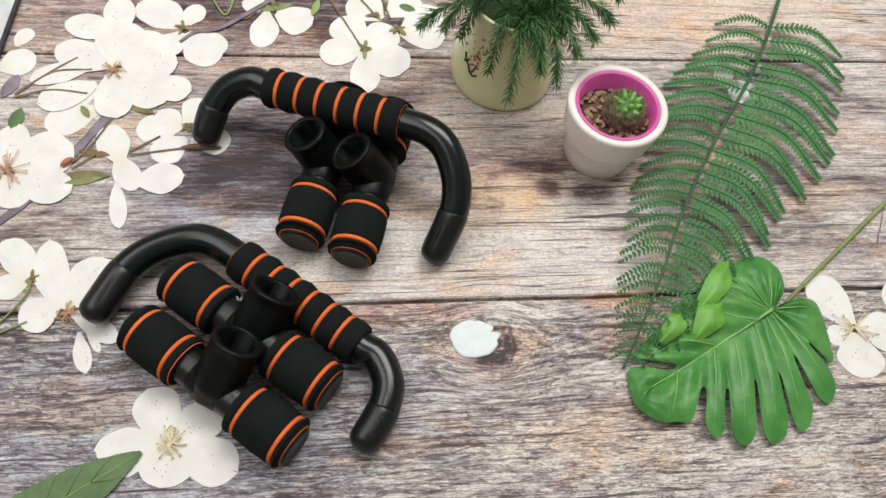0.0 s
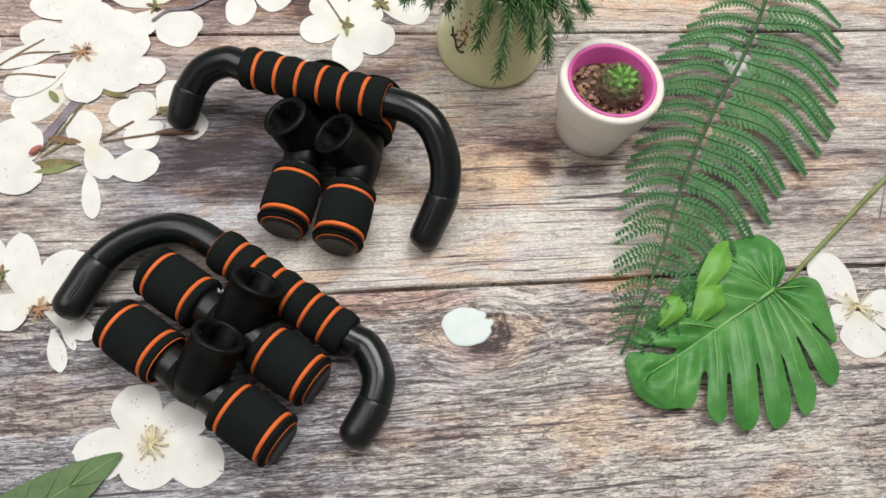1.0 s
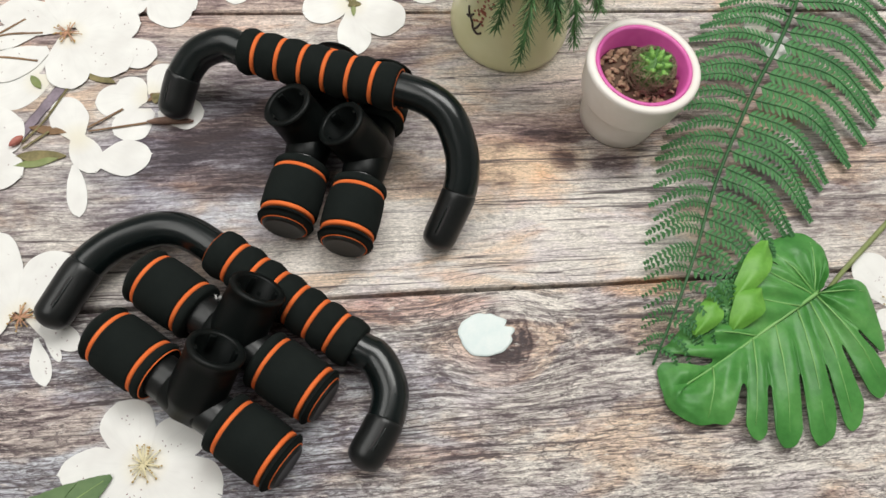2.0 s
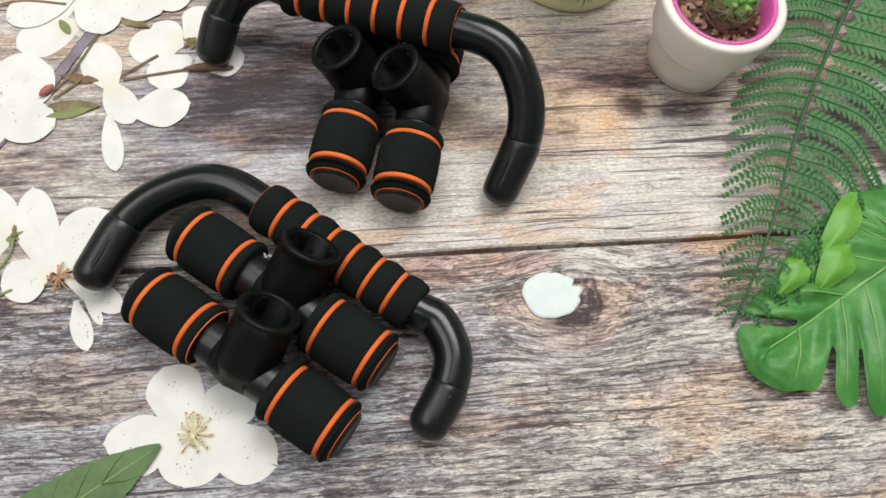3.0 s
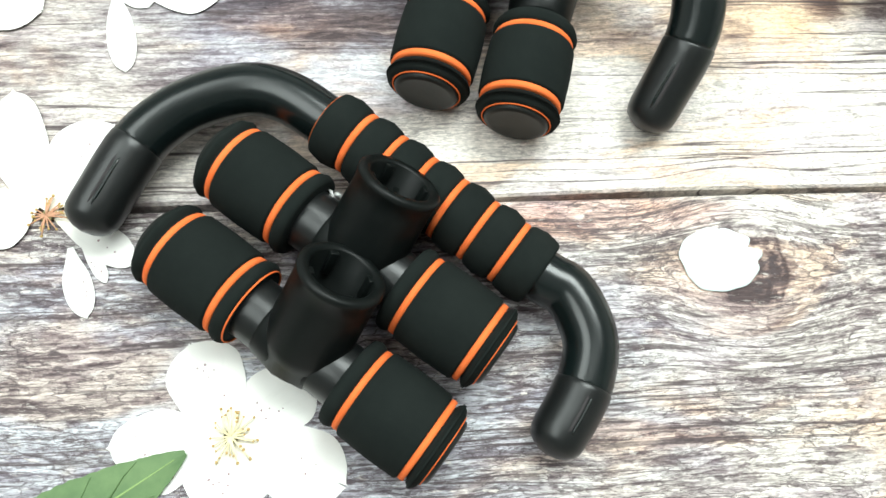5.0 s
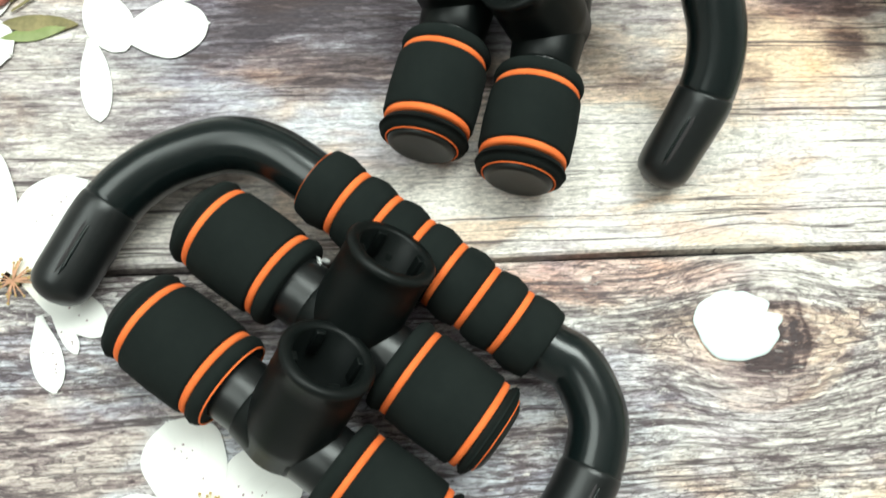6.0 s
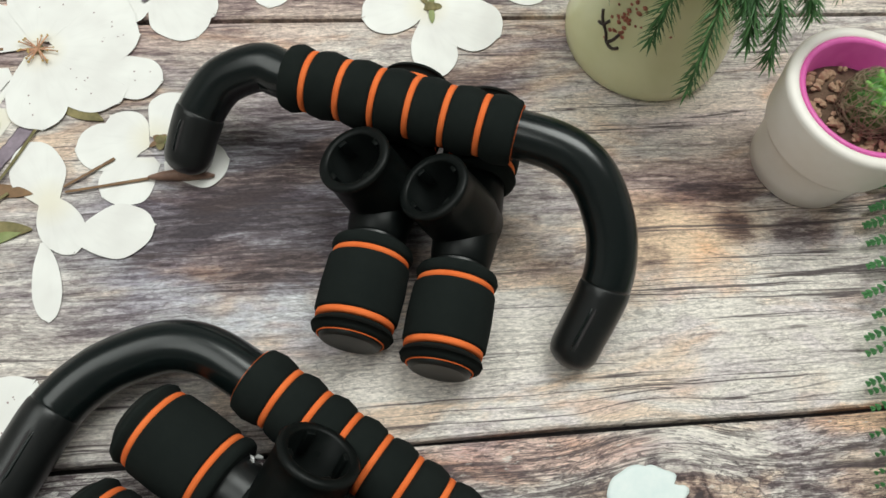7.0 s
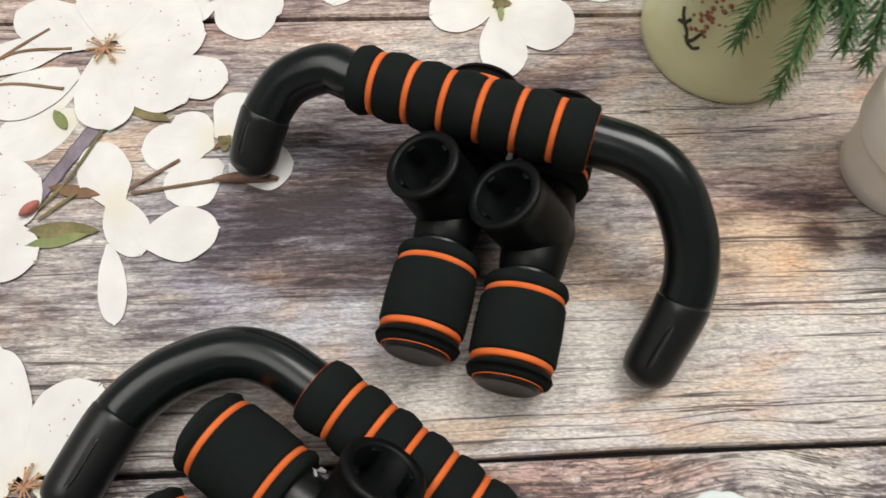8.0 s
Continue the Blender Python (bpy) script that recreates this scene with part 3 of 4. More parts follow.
def foot(label, m, lean, top, rollers, film=False, collar=0.0245, edges=(-1, 1), inner_edge=False, along=0.0):
    """A foot: a tube with two foam rollers and a socket that leans by so many degrees. rollers: for each side the distances from
    the middle at which it begins, its two stripes lie and it ends."""
    f = thing("roller_stand", label, "push-up stand", m, "push-up bar set")
    part("tube", lathe(bmesh.new(), [(TUBE_R + 0.0018, -0.068), (TUBE_R + 0.0018, -0.02), (TUBE_R + 0.0018, 0.02), (TUBE_R + 0.0018, 0.068)], 40, TURN_X), M_CAP, f, "glossy black plastic tube")
    for s, (zi, r1, r2, zo) in zip((-1, 1), rollers):
        w = 0.0014
        prof = band(FOOT_R, zi, r1 - w, 0.0018) + [(FOOT_R - 0.0022, r1 - w + 0.0001), (FOOT_R - 0.0022, r1 + w - 0.0001)]
        prof += band(FOOT_R + 0.0002, r1 + w, r2 - w, 0.0012) + [(FOOT_R - 0.0022, r2 - w + 0.0001), (FOOT_R - 0.0022, r2 + w - 0.0001)]
        prof += band(FOOT_R, r2 + w, zo, 0.0036, 0.0)
        prof = [(r, s * z) for r, z in prof]
        roller = part("foam_roller", lathe(bmesh.new(), prof, 48, TURN_X), M_FOAM, f, "black foam roller")
        for zc in (r1, r2):
            z = s * zc
            part("stripe", lathe(bmesh.new(), [(FOOT_R - 0.0030, z - w), (FOOT_R - 0.0010, z - w * 0.95), (FOOT_R - 0.0008, z), (FOOT_R - 0.0010, z + w * 0.95), (FOOT_R - 0.0030, z + w)], 48, TURN_X), M_ORANGE, roller, "orange foam stripe")
        z = s * zo
        if s in edges:
            part("cut_edge", lathe(bmesh.new(), [(FOOT_R - 0.0036, z - s * 0.0006), (FOOT_R - 0.0036, z + s * 0.0004), (FOOT_R - 0.0042, z + s * 0.0004), (FOOT_R - 0.0042, z - s * 0.0006)], 48, TURN_X, closed=True), M_ORANGE, roller, "thin orange cut foam edge")
        z = s * zi
        if inner_edge and s < 0:
            part("cut_edge", lathe(bmesh.new(), [(FOOT_R - 0.0016, z + s * 0.0006), (FOOT_R - 0.0016, z - s * 0.0006), (TUBE_R + 0.0056, z - s * 0.0006), (TUBE_R + 0.0056, z + s * 0.0006)], 48, TURN_X, closed=True), M_ORANGE, roller, "thin orange cut foam edge")
        pr = FOOT_R - 0.0046
        part("end_plug", lathe(bmesh.new(), [(r, s * (z + zo)) for r, z in ((0.001, -0.012), (pr - 0.001, -0.012), (pr, -0.0002), (pr - 0.0004, 0.0015), (pr - 0.0018, 0.0024), (pr - 0.0030, 0.0020), (0.001, 0.0020))], 40, TURN_X), M_PLUG, f, "dark rubber end plug")
    if film:
        for k, (fx, fy, fz) in enumerate(((-0.0215, 0.0130, 0.0060), (-0.0205, 0.0150, 0.0010))):
            def curl(u, v, k=k):
                return Vector((0.0026 * (u - 0.5) + 0.0008 * math.sin(5 * v), 0.0028 * (v - 0.5), 0.0012 * math.sin(3.0 * u + k) * v))
            part("torn_film", sheet(bmesh.new(), curl, 6, 5, 0.0001), M_FILM, f, "torn scrap of clear wrapping film", m=pose(fx, fy, fz, 20 + 30 * k, -25, 40 * k))
    # socket: open ring wall with four small keys inside
    ro, ri = 0.0172, 0.0131
    tilt = Matrix.Translation((along, 0, 0)) @ Matrix.Rotation(radians(lean), 4, "X")
    prof = [(ro * 0.95, -0.006), (ro * 1.04, 0.006), (ro * 1.03, 0.014), (ro, top - 0.010), (ro, top - 0.0035), (ro + 0.0006, top - 0.0028), (ro + 0.0006, top - 0.001), (ro - 0.0004, top), (ri + 0.0008, top), (ri, top - 0.001), (ri, 0.004), (0.001, 0.0038)]
    sock = part("socket", lathe(bmesh.new(), prof, 40, tilt), M_SOCKET, f, "black plastic socket with an open round mouth")
    for k in range(4):
        a = math.pi / 4 + k * math.pi / 2
        part("key", box(bmesh.new(), ri - 0.0019, ri + 0.0006, -0.0019, 0.0019, top - 0.012, top - 0.0012, 0.0004), M_SOCKET, sock, m=tilt @ Matrix.Rotation(a, 4, "Z"))
    # collar that saddles the tube
    w = collar
    part("collar", lathe(bmesh.new(), [(TUBE_R + 0.0015, -w), (TUBE_R + 0.0024, -w + 0.0012), (TUBE_R + 0.0033, -w + 0.007), (TUBE_R + 0.0046, 0.0), (TUBE_R + 0.0033, w - 0.007), (TUBE_R + 0.0024, w - 0.0012), (TUBE_R + 0.0015, w)], 40, TURN_X), M_SOCKET, f, "black plastic collar round the tube")
    return f


NEAR_ROLLERS = ((0.0240, 0.0317, 0.0628, 0.0715), (0.0250, 0.0330, 0.0650, 0.0722))
FAR_ROLLERS = ((0.0270, 0.0350, 0.0660, 0.0745), (0.0235, 0.0315, 0.0625, 0.0710))
handle("black push-up bar handle with orange-striped foam grip lying on the boards", pose(-0.0563, 0.028, GRIP_R + 0.0012, 2.3, 2.0, -37.6))
foot("black push-up bar foot with orange-striped foam rollers beside a grip", pose(-0.0903, 0.0036, FOOT_R + 0.0003, 0, 0, -37.4), -48, 0.0395, NEAR_ROLLERS, True, 0.0140, (1,), False, 0.003)
foot("black push-up bar foot with orange-striped foam rollers by a white blossom", pose(-0.1125, -0.0342, FOOT_R + 0.0003, 0, 0, -37.7), -44, 0.0415, NEAR_ROLLERS, False, 0.0140, (1,), True, 0.003)
foot("black push-up bar foot with socket, lying under a striped handle", pose(-0.0388, 0.1501, FOOT_R + 0.0003, 0, 0, 75.0), -27, 0.0365, FAR_ROLLERS)
foot("black push-up bar foot with socket, beneath the raised handle's grip", pose(0.0006, 0.1351, FOOT_R + 0.0003, 0, 0, 75.3), -34, 0.0370, FAR_ROLLERS)
far_axes = Matrix(((-0.9277, 0.243, 0.2833), (0.3592, 0.7876, 0.5007), (-0.1015, 0.5662, -0.818)))
far_pose = Matrix.Translation((-0.0317, 0.183, 0.0518)) @ far_axes.to_quaternion().to_matrix().to_4x4()
handle("black push-up bar handle with orange-striped foam grip leaning across two feet", far_pose, 0.0163, 0.0171)


# ---- white ceramic pot with cactus ----
pot = thing("cactus_pot", "cream ceramic pot with magenta liner and a small cactus", "potted cactus", pose(0.196, 0.177, 0, 0, 0, 0))
part("pot_wall", lathe(bmesh.new(), [(0.001, 0.0), (0.027, 0.0), (0.0295, 0.002), (0.0308, 0.012), (0.0338, 0.032), (0.0342, 0.0335), (0.0372, 0.0355), (0.0378, 0.0375), (0.0415, 0.0635), (0.0414, 0.0658), (0.0398, 0.0672), (0.0365, 0.0672), (0.0352, 0.0660), (0.0340, 0.060), (0.0330, 0.030), (0.001, 0.030)], 64), M_POT, pot, "cream glazed pot wall with a shallow ridge")
part("liner", lathe(bmesh.new(), [(0.0352, 0.0660), (0.0350, 0.0668), (0.0330, 0.0668), (0.0318, 0.0655), (0.0300, 0.046), (0.0280, 0.044), (0.0282, 0.042), (0.0318, 0.042)], 64, closed=True), M_PINK, pot, "magenta plastic liner")
part("soil", lathe(bmesh.new(), [(0.001, 0.047), (0.0302, 0.047), (0.0303, 0.0490), (0.018, 0.0515), (0.001, 0.052)], 40), M_SOIL, pot, "dark potting soil")
rng = random.Random(4)
for k in range(150):
    a, r = rng.uniform(0, 2 * math.pi), 0.029 * math.sqrt(rng.uniform(0.02, 1.0))
    if math.hypot(r * math.cos(a) - 0.007, r * math.sin(a) + 0.002) < 0.014:
        continue
    bm = bmesh.new()
    bmesh.ops.create_icosphere(bm, subdivisions=1, radius=rng.uniform(0.0014, 0.0031))
    for v in bm.verts:
        v.co *= rng.uniform(0.7, 1.2)
        v.co.z *= 0.55
    part("bark_chip", bm, M_BARK, pot, m=pose(r * math.cos(a), r * math.sin(a), 0.0525 - 0.05 * r + rng.uniform(0, 0.002), rng.uniform(-40, 40), rng.uniform(-40, 40), rng.uniform(0, 360)), smooth=False)
CC = Vector((0.007, -0.001, 0.060))
bm = bmesh.new()
bmesh.ops.create_uvsphere(bm, u_segments=32, v_segments=16, radius=0.0145)
for v in bm.verts:
    a = math.atan2(v.co.y, v.co.x)
    v.co *= 1 + 0.07 * math.cos(9 * a)
    v.co.z *= 0.92
cactus = part("cactus", bm, M_CACTUS, pot, "small round green cactus with fresh bright crown", m=Matrix.Translation(CC))
for k in range(26):
    a, tilt = k * 2.4, 5 + 13.5 * math.sqrt(k)
    bm = bmesh.new()
    bmesh.ops.create_cone(bm, cap_ends=True, segments=7, radius1=0.0033, radius2=0.0008, depth=0.0062)
    part("tubercle", bm, M_CACTUSTIP if k < 11 else M_CACTUS, cactus, m=Matrix.Rotation(a, 4, "Z") @ Matrix.Rotation(radians(tilt), 4, "Y") @ Matrix.Translation((0, 0, 0.0145)))
bm = bmesh.new()
for k in range(420):
    a, e = rng.uniform(0, 2 * math.pi), rng.uniform(-0.6, 0.75)
    p = Vector((math.cos(a) * math.cos(e), math.sin(a) * math.cos(e), math.sin(e))) * rng.uniform(0.0150, 0.0172)
    t = Vector((rng.uniform(-1, 1), rng.uniform(-1, 1), rng.uniform(-1, 1))).cross(p).normalized()
    L = rng.uniform(0.004, 0.009)
    q = [p - t * L, p + p.normalized() * 0.0012, p + t * L]
    sweep(bm, q, [0.0001, 0.00028, 0.0001], 4)
part("fibre_net", bm, M_FIBRE, cactus, "dry tangled fibres round the cactus", smooth=False)


# ---- vase with pine sprigs ----
VX, VY = 0.118, 0.264
vase = thing("vase", "pale green glazed vase with painted twig, holding pine sprigs", "vase", pose(VX, VY, 0))
VPROF = [(0.0440, 0.0), (0.0466, 0.003), (0.0480, 0.010), (0.0474, 0.020), (0.0452, 0.032), (0.0425, 0.046), (0.0402, 0.060), (0.0396, 0.072), (0.0408, 0.086), (0.0430, 0.0955)]
part("vase_wall", lathe(bmesh.new(), [(0.001, 0.0)] + VPROF + [(0.0438, 0.0975), (0.0430, 0.0990), (0.0410, 0.0983), (0.0385, 0.086), (0.0372, 0.072), (0.0376, 0.060), (0.001, 0.058)], 64), M_VASE, vase, "pale green glazed wall")
part("filler", lathe(bmesh.new(), [(0.001, 0.0585), (0.0374, 0.0605), (0.0370, 0.074), (0.022, 0.080), (0.001, 0.081)], 32), M_MOSS, vase, "dark green moss filling")


def on_vase(deg, z, off=0.0003):
    for (r0, z0), (r1, z1) in zip(VPROF, VPROF[1:]):
        if z0 <= z <= z1:
            r = r0 + (r1 - r0) * (z - z0) / (z1 - z0) + off
            return Vector((r * math.cos(radians(deg)), r * math.sin(radians(deg)), z))
    return Vector((0.04, 0, z))


for path in ([(-163, 0.052), (-158, 0.046), (-152, 0.042), (-145, 0.038), (-139, 0.031), (-130, 0.029), (-124, 0.033)], [(-160, 0.040), (-153, 0.042), (-148, 0.049)], [(-139, 0.031), (-134, 0.036), (-130, 0.045)]):
    part("painted_twig", sweep(bmesh.new(), spline([on_vase(-144 + 0.62 * (a + 144), 0.036 + 0.62 * (h - 0.036)) for a, h in path], 5), 0.0009, 6), M_INK, vase, "dark painted twig")
rng = random.Random(9)
for k in range(44):
    deg, z = rng.gauss(-137, 10), rng.gauss(0.053, 0.011)
    z = min(max(z, 0.034), 0.072)
    p = on_vase(deg, z, 0.0002)
    bm = bmesh.new()
    bmesh.ops.create_icosphere(bm, subdivisions=1, radius=rng.uniform(0.0008, 0.0017))
    for v in bm.verts:
        v.co.x *= 0.35
    part("painted_blossom", bm, M_REDINK, vase, m=Matrix.Translation(p) @ Matrix.Rotation(radians(deg), 4, "Z"))


def sprig(pts, needle, seed, count=150):
    s = thing("pine_sprig", "drooping green pine sprig with fine needles, standing in the vase", "pine sprig", group="sprigs in the vase")
    rg = random.Random(seed)
    c = spline(pts, 10)
    part("stem", sweep(bmesh.new(), c, [0.0011 - 0.0007 * i / len(c) for i in range(len(c))], 6), M_NEEDLE, s)
    bm = bmesh.new()
    for k in range(count):
        t = (k + rg.random()) / count
        t = 0.16 + 0.84 * t
        x = t * (len(c) - 1)
        i = min(int(x), len(c) - 2)
        p = c[i].lerp(c[i + 1], x - i)
        d = (c[i + 1] - c[i]).normalized()
        side = d.orthogonal().normalized()
        side.rotate(Matrix.Rotation(k * 2.4 + rg.uniform(-0.4, 0.4), 3, d))
        w = (d * rg.uniform(0.75, 1.1) + side).normalized()
        L = needle * rg.uniform(0.75, 1.15) * (1.0 if t < 0.85 else 0.75)
        e = w.cross(side).normalized()
        a, b, tip = p - e * 0.00055, p + e * 0.00055, p + w * L + Vector((0, 0, -0.0012))
        mid = p + w * L * 0.5
        n = e.cross(w) * 0.0004
        v = [bm.verts.new(q) for q in (p - e * 0.0003, p + e * 0.0003, mid + e * 0.00062, tip, mid - e * 0.00062, mid + n)]
        for f in ((0, 1, 5), (1, 2, 5), (2, 3, 5), (3, 4, 5), (4, 0, 5)):
            bm.faces.new([v[j] for j in f])
    part("needles", bm, M_NEEDLE, s, "dense short green needles", smooth=False)
    return s


VM = Vector((VX, VY, 0.084))
for n, (tx, ty, tz, rise) in enumerate((
        (0.034, 0.212, 0.110, 0.050), (0.056, 0.238, 0.082, 0.045), (0.070, 0.236, 0.075, 0.040), (0.094, 0.214, 0.060, 0.025), (0.108, 0.186, 0.058, 0.028),
        (0.131, 0.196, 0.080, 0.035), (0.146, 0.194, 0.070, 0.032), (0.172, 0.214, 0.100, 0.040), (0.186, 0.228, 0.106, 0.045), (0.150, 0.232, 0.085, 0.045),
        (0.205, 0.270, 0.090, 0.050), (0.190, 0.310, 0.085, 0.050), (0.140, 0.335, 0.090, 0.050), (0.075, 0.318, 0.090, 0.055), (0.040, 0.280, 0.090, 0.050),
        (0.118, 0.225, 0.100, 0.030), (0.160, 0.205, 0.090, 0.040), (0.125, 0.205, 0.092, 0.034))):
    tip = Vector((tx, ty, tz))
    out = Vector((tx - VX, ty - VY, 0))
    reach = out.length
    out.normalize()
    start = VM + out * 0.012
    lip = VM + out * min(0.036, reach * 0.55) + Vector((0, 0, 0.010 + rise * 0.45))
    over = VM + out * max(0.045, reach * 0.80) + Vector((0, 0, 0.004 + rise * 0.35 + 0.5 * max(0, tz - 0.084)))
    sprig([start, lip, over, tip], 0.0125, 20 + n, 230)


# ---- fern frond ----
def fern():
    f = thing("fern_frond", "long green fern frond lying flat on the boards", "fern frond")
    ctrl = [(0.432, 0.402, 0.006), (0.413, 0.361, 0.007), (0.375, 0.289, 0.008), (0.343, 0.239, 0.009), (0.309, 0.191, 0.009), (0.261, 0.114, 0.011), (0.231, 0.056, 0.014), (0.209, 0.016, 0.014), (0.187, -0.024, 0.004)]
    c = spline(ctrl, 12)
    n = len(c)
    part("rachis", sweep(bmesh.new(), c, [0.0021 - 0.0012 * i / n for i in range(n)], 8), M_RACHIS, f, "slender green rachis")
    dist = [0.0]
    for a, b in zip(c, c[1:]):
        dist.append(dist[-1] + (b - a).length)
    total = dist[-1]

    def at(s):
        for i in range(n - 1):
            if dist[i + 1] >= s:
                t = (s - dist[i]) / (dist[i + 1] - dist[i])
                return c[i].lerp(c[i + 1], t), (c[i + 1] - c[i]).normalized()
        return c[-1], (c[-1] - c[-2]).normalized()
    rg = random.Random(3)
    s = 0.088
    while s < total - 0.004:
        u = s / total
        base, d = at(s)
        length = 0.082 * min(1.0, 0.82 + 1.4 * (u - 0.18)) * (1 - max(0, (u - 0.42) / 0.58) ** 1.25 * 0.80)
        for side in (-1, 1):
            L = length * rg.uniform(0.93, 1.06) * (0.90 if side > 0 else 1.20)
            ang = ((68 - 18 * u) if side > 0 else (102 - 40 * u)) + rg.uniform(-4, 4)
            nrm = Vector((-d.y, d.x, 0)).normalized() * (-side)
            w0 = d * math.cos(radians(ang)) + nrm * math.sin(radians(ang))
            start = base + d * rg.uniform(-0.002, 0.002)
            lift = rg.uniform(0.0, 0.006)
            mid = start + w0 * L * 0.5 - d * L * (0.050 if side > 0 else 0.075) + Vector((0, 0, 0.003 + lift))
            end = start + w0 * L * 0.97 + d * L * (0.02 if side > 0 else 0.07)
            end.z = 0.5 * base.z + 0.4 * lift
            cc = spline([start, mid, end], 12)
            bm = bmesh.new()
            m = len(cc)
            pairs = max(9, int(L / (0.0024 + 0.0014 * L / 0.085)))
            for j in range(pairs):
                t = 0.04 + 0.96 * (1 - (1 - (j + 0.5) / pairs) ** 1.25)
                x = t * (m - 1)
                i = min(int(x), m - 2)
                p = cc[i].lerp(cc[i + 1], x - i)
                dd = (cc[i + 1] - cc[i]).normalized()
                side2 = Vector((-dd.y, dd.x, 0)).normalized()
                size = 0.0094 * (L / 0.085) ** 0.80 * (1 - 0.68 * t ** 2.2) * rg.uniform(0.9, 1.1)
                for q in (-1, 1):
                    w = (side2 * q + dd * 0.45).normalized()
                    h = 0.00215 * (0.36 + 0.64 * (L / 0.085)) * (1 - 0.20 * t)
                    z = Vector((0, 0, 1))
                    tipp = p + w * size - z * 0.0005
                    ring = [p - dd * h, p + w * size * 0.50 - dd * h * 0.95, p + w * size * 0.82 - dd * h * 0.62, tipp, p + w * size * 0.82 + dd * h * 0.50, p + w * size * 0.50 + dd * h * 0.85, p + dd * h]
                    vs = [bm.verts.new(v) for v in ring]
                    hi, lo = bm.verts.new(p + w * size * 0.5 + z * 0.0006), bm.verts.new(p + w * size * 0.5 - z * 0.0004)
                    for a, b in zip(vs, vs[1:] + vs[:1]):
                        bm.faces.new((a, b, hi))
                        bm.faces.new((b, a, lo))
            leaflet_row = part("pinna", bm, M_FERN, f, smooth=False)
            part("pinna_axis", sweep(bmesh.new(), [q + Vector((0, 0, 0.0005)) for q in cc], [(0.0006 - 0.0004 * i / len(cc)) * (0.25 + 0.75 * L / 0.085) for i in range(len(cc))], 5), M_RACHIS, leaflet_row, "dark green axis")
        s += 0.0222 * (1 - 0.60 * u)


fern()


# ---- split leaf ----
def split_leaf():
    base, deg = (0.319, 0.023), -150.6
    leaf = thing("monstera_leaf", "glossy green split monstera leaf with a long stem", "leaf", pose(base[0], base[1], 0, 0, 0, deg))
    near_edge = [(-0.008, 0.002), (-0.027, 0.005), (-0.034, 0.017), (-0.023, 0.039), (-0.009, 0.062), (0.006, 0.077), (0.025, 0.082), (0.049, 0.085), (0.062, 0.081), (0.078, 0.079), (0.091, 0.071), (0.106, 0.063), (0.114, 0.050), (0.121, 0.038), (0.128, 0.030), (0.140, 0.023), (0.148, 0.006), (0.144, -0.008)]
    far_edge = [(-0.002, -0.002), (-0.020, -0.008), (-0.030, -0.024), (-0.024, -0.042), (-0.003, -0.048), (0.017, -0.050), (0.041, -0.048), (0.070, -0.042), (0.099, -0.035), (0.117, -0.030), (0.132, -0.027), (0.144, -0.008)]

    def side(edge, slits, sgn):
        pts = spline(edge, 16)

        def f(u, v):
            x = u * (len(pts) - 1)
            i = min(int(x), len(pts) - 2)
            e = pts[i].lerp(pts[i + 1], x - i)
            root = Vector((0.003 + 0.130 * (max(0.0, e.x) / 0.148) ** 2.6, 0, 0))
            r = 1.0
            for at, deep, wide in slits:
                d = abs(u - at)
                if d < wide:
                    r = min(r, 1 - deep * (1 - 0.10 * (d / wide) ** 2))
                elif d < wide + 0.032:
                    r = min(r, 1 - 0.13 * (1 - (d - wide) / 0.032) ** 2.2)
            p = root.lerp(e, v * r)
            q = v * r
            folds = math.sin(u * 2 * math.pi * 10.5 + 0.6) * 0.0020 * math.sin(min(1, q * 1.3) * math.pi) + 0.0007 * math.sin(u * 61 + 9 * q) * math.sin(q * 17 + u * 23)
            p.z = 0.0075 + folds + 0.006 * math.sin(q * math.pi * 0.8) - 0.0055 * q * q + 0.002 * math.sin(u * 9 + sgn)
            return p
        return f
    near_slits = [(0.250, 0.46, 0.0085), (0.360, 0.55, 0.0090), (0.449, 0.51, 0.0085), (0.562, 0.53, 0.0095), (0.655, 0.52, 0.0110), (0.752, 0.52, 0.0180)]
    far_slits = [(0.472, 0.38, 0.006), (0.575, 0.40, 0.007), (0.910, 0.88, 0.016)]
    part("blade", sheet(bmesh.new(), side(near_edge, near_slits, 1), 320, 14, 0.0007), M_MONSTERA, leaf, "green lobed leaf half")
    part("blade", sheet(bmesh.new(), side(far_edge, far_slits, 2), 240, 14, 0.0007), M_MONSTERA, leaf, "green lobed leaf half")
    part("midrib", sweep(bmesh.new(), spline([(0.0, 0, 0.0080), (0.05, 0, 0.0086), (0.10, 0, 0.0084), (0.142, -0.002, 0.0080)], 10), [0.0016 - 0.0011 * i / 30 for i in range(31)], 8), M_VEIN, leaf, "pale green midrib")
    for edge, sgn, us in ((near_edge, 1, (0.13, 0.305, 0.405, 0.505, 0.608, 0.703, 0.86)), (far_edge, 2, (0.24, 0.42, 0.525, 0.64, 0.78))):
        g = side(edge, [], sgn)
        for u in us:
            part("vein", sweep(bmesh.new(), [g(u, v) + Vector((0, 0, 0.0001)) for v in (0.0, 0.15, 0.3, 0.45, 0.6, 0.75, 0.88)], [0.0008, 0.0007, 0.0006, 0.0005, 0.0004, 0.0003, 0.0002], 6), M_VEIN, leaf)
    # stem, in the leaf's own directions
    c = math.cos(radians(-deg)), math.sin(radians(-deg))

    def local(x, y, z):
        x, y = x - base[0], y - base[1]
        return (c[0] * x - c[1] * y, c[1] * x + c[0] * y, z)
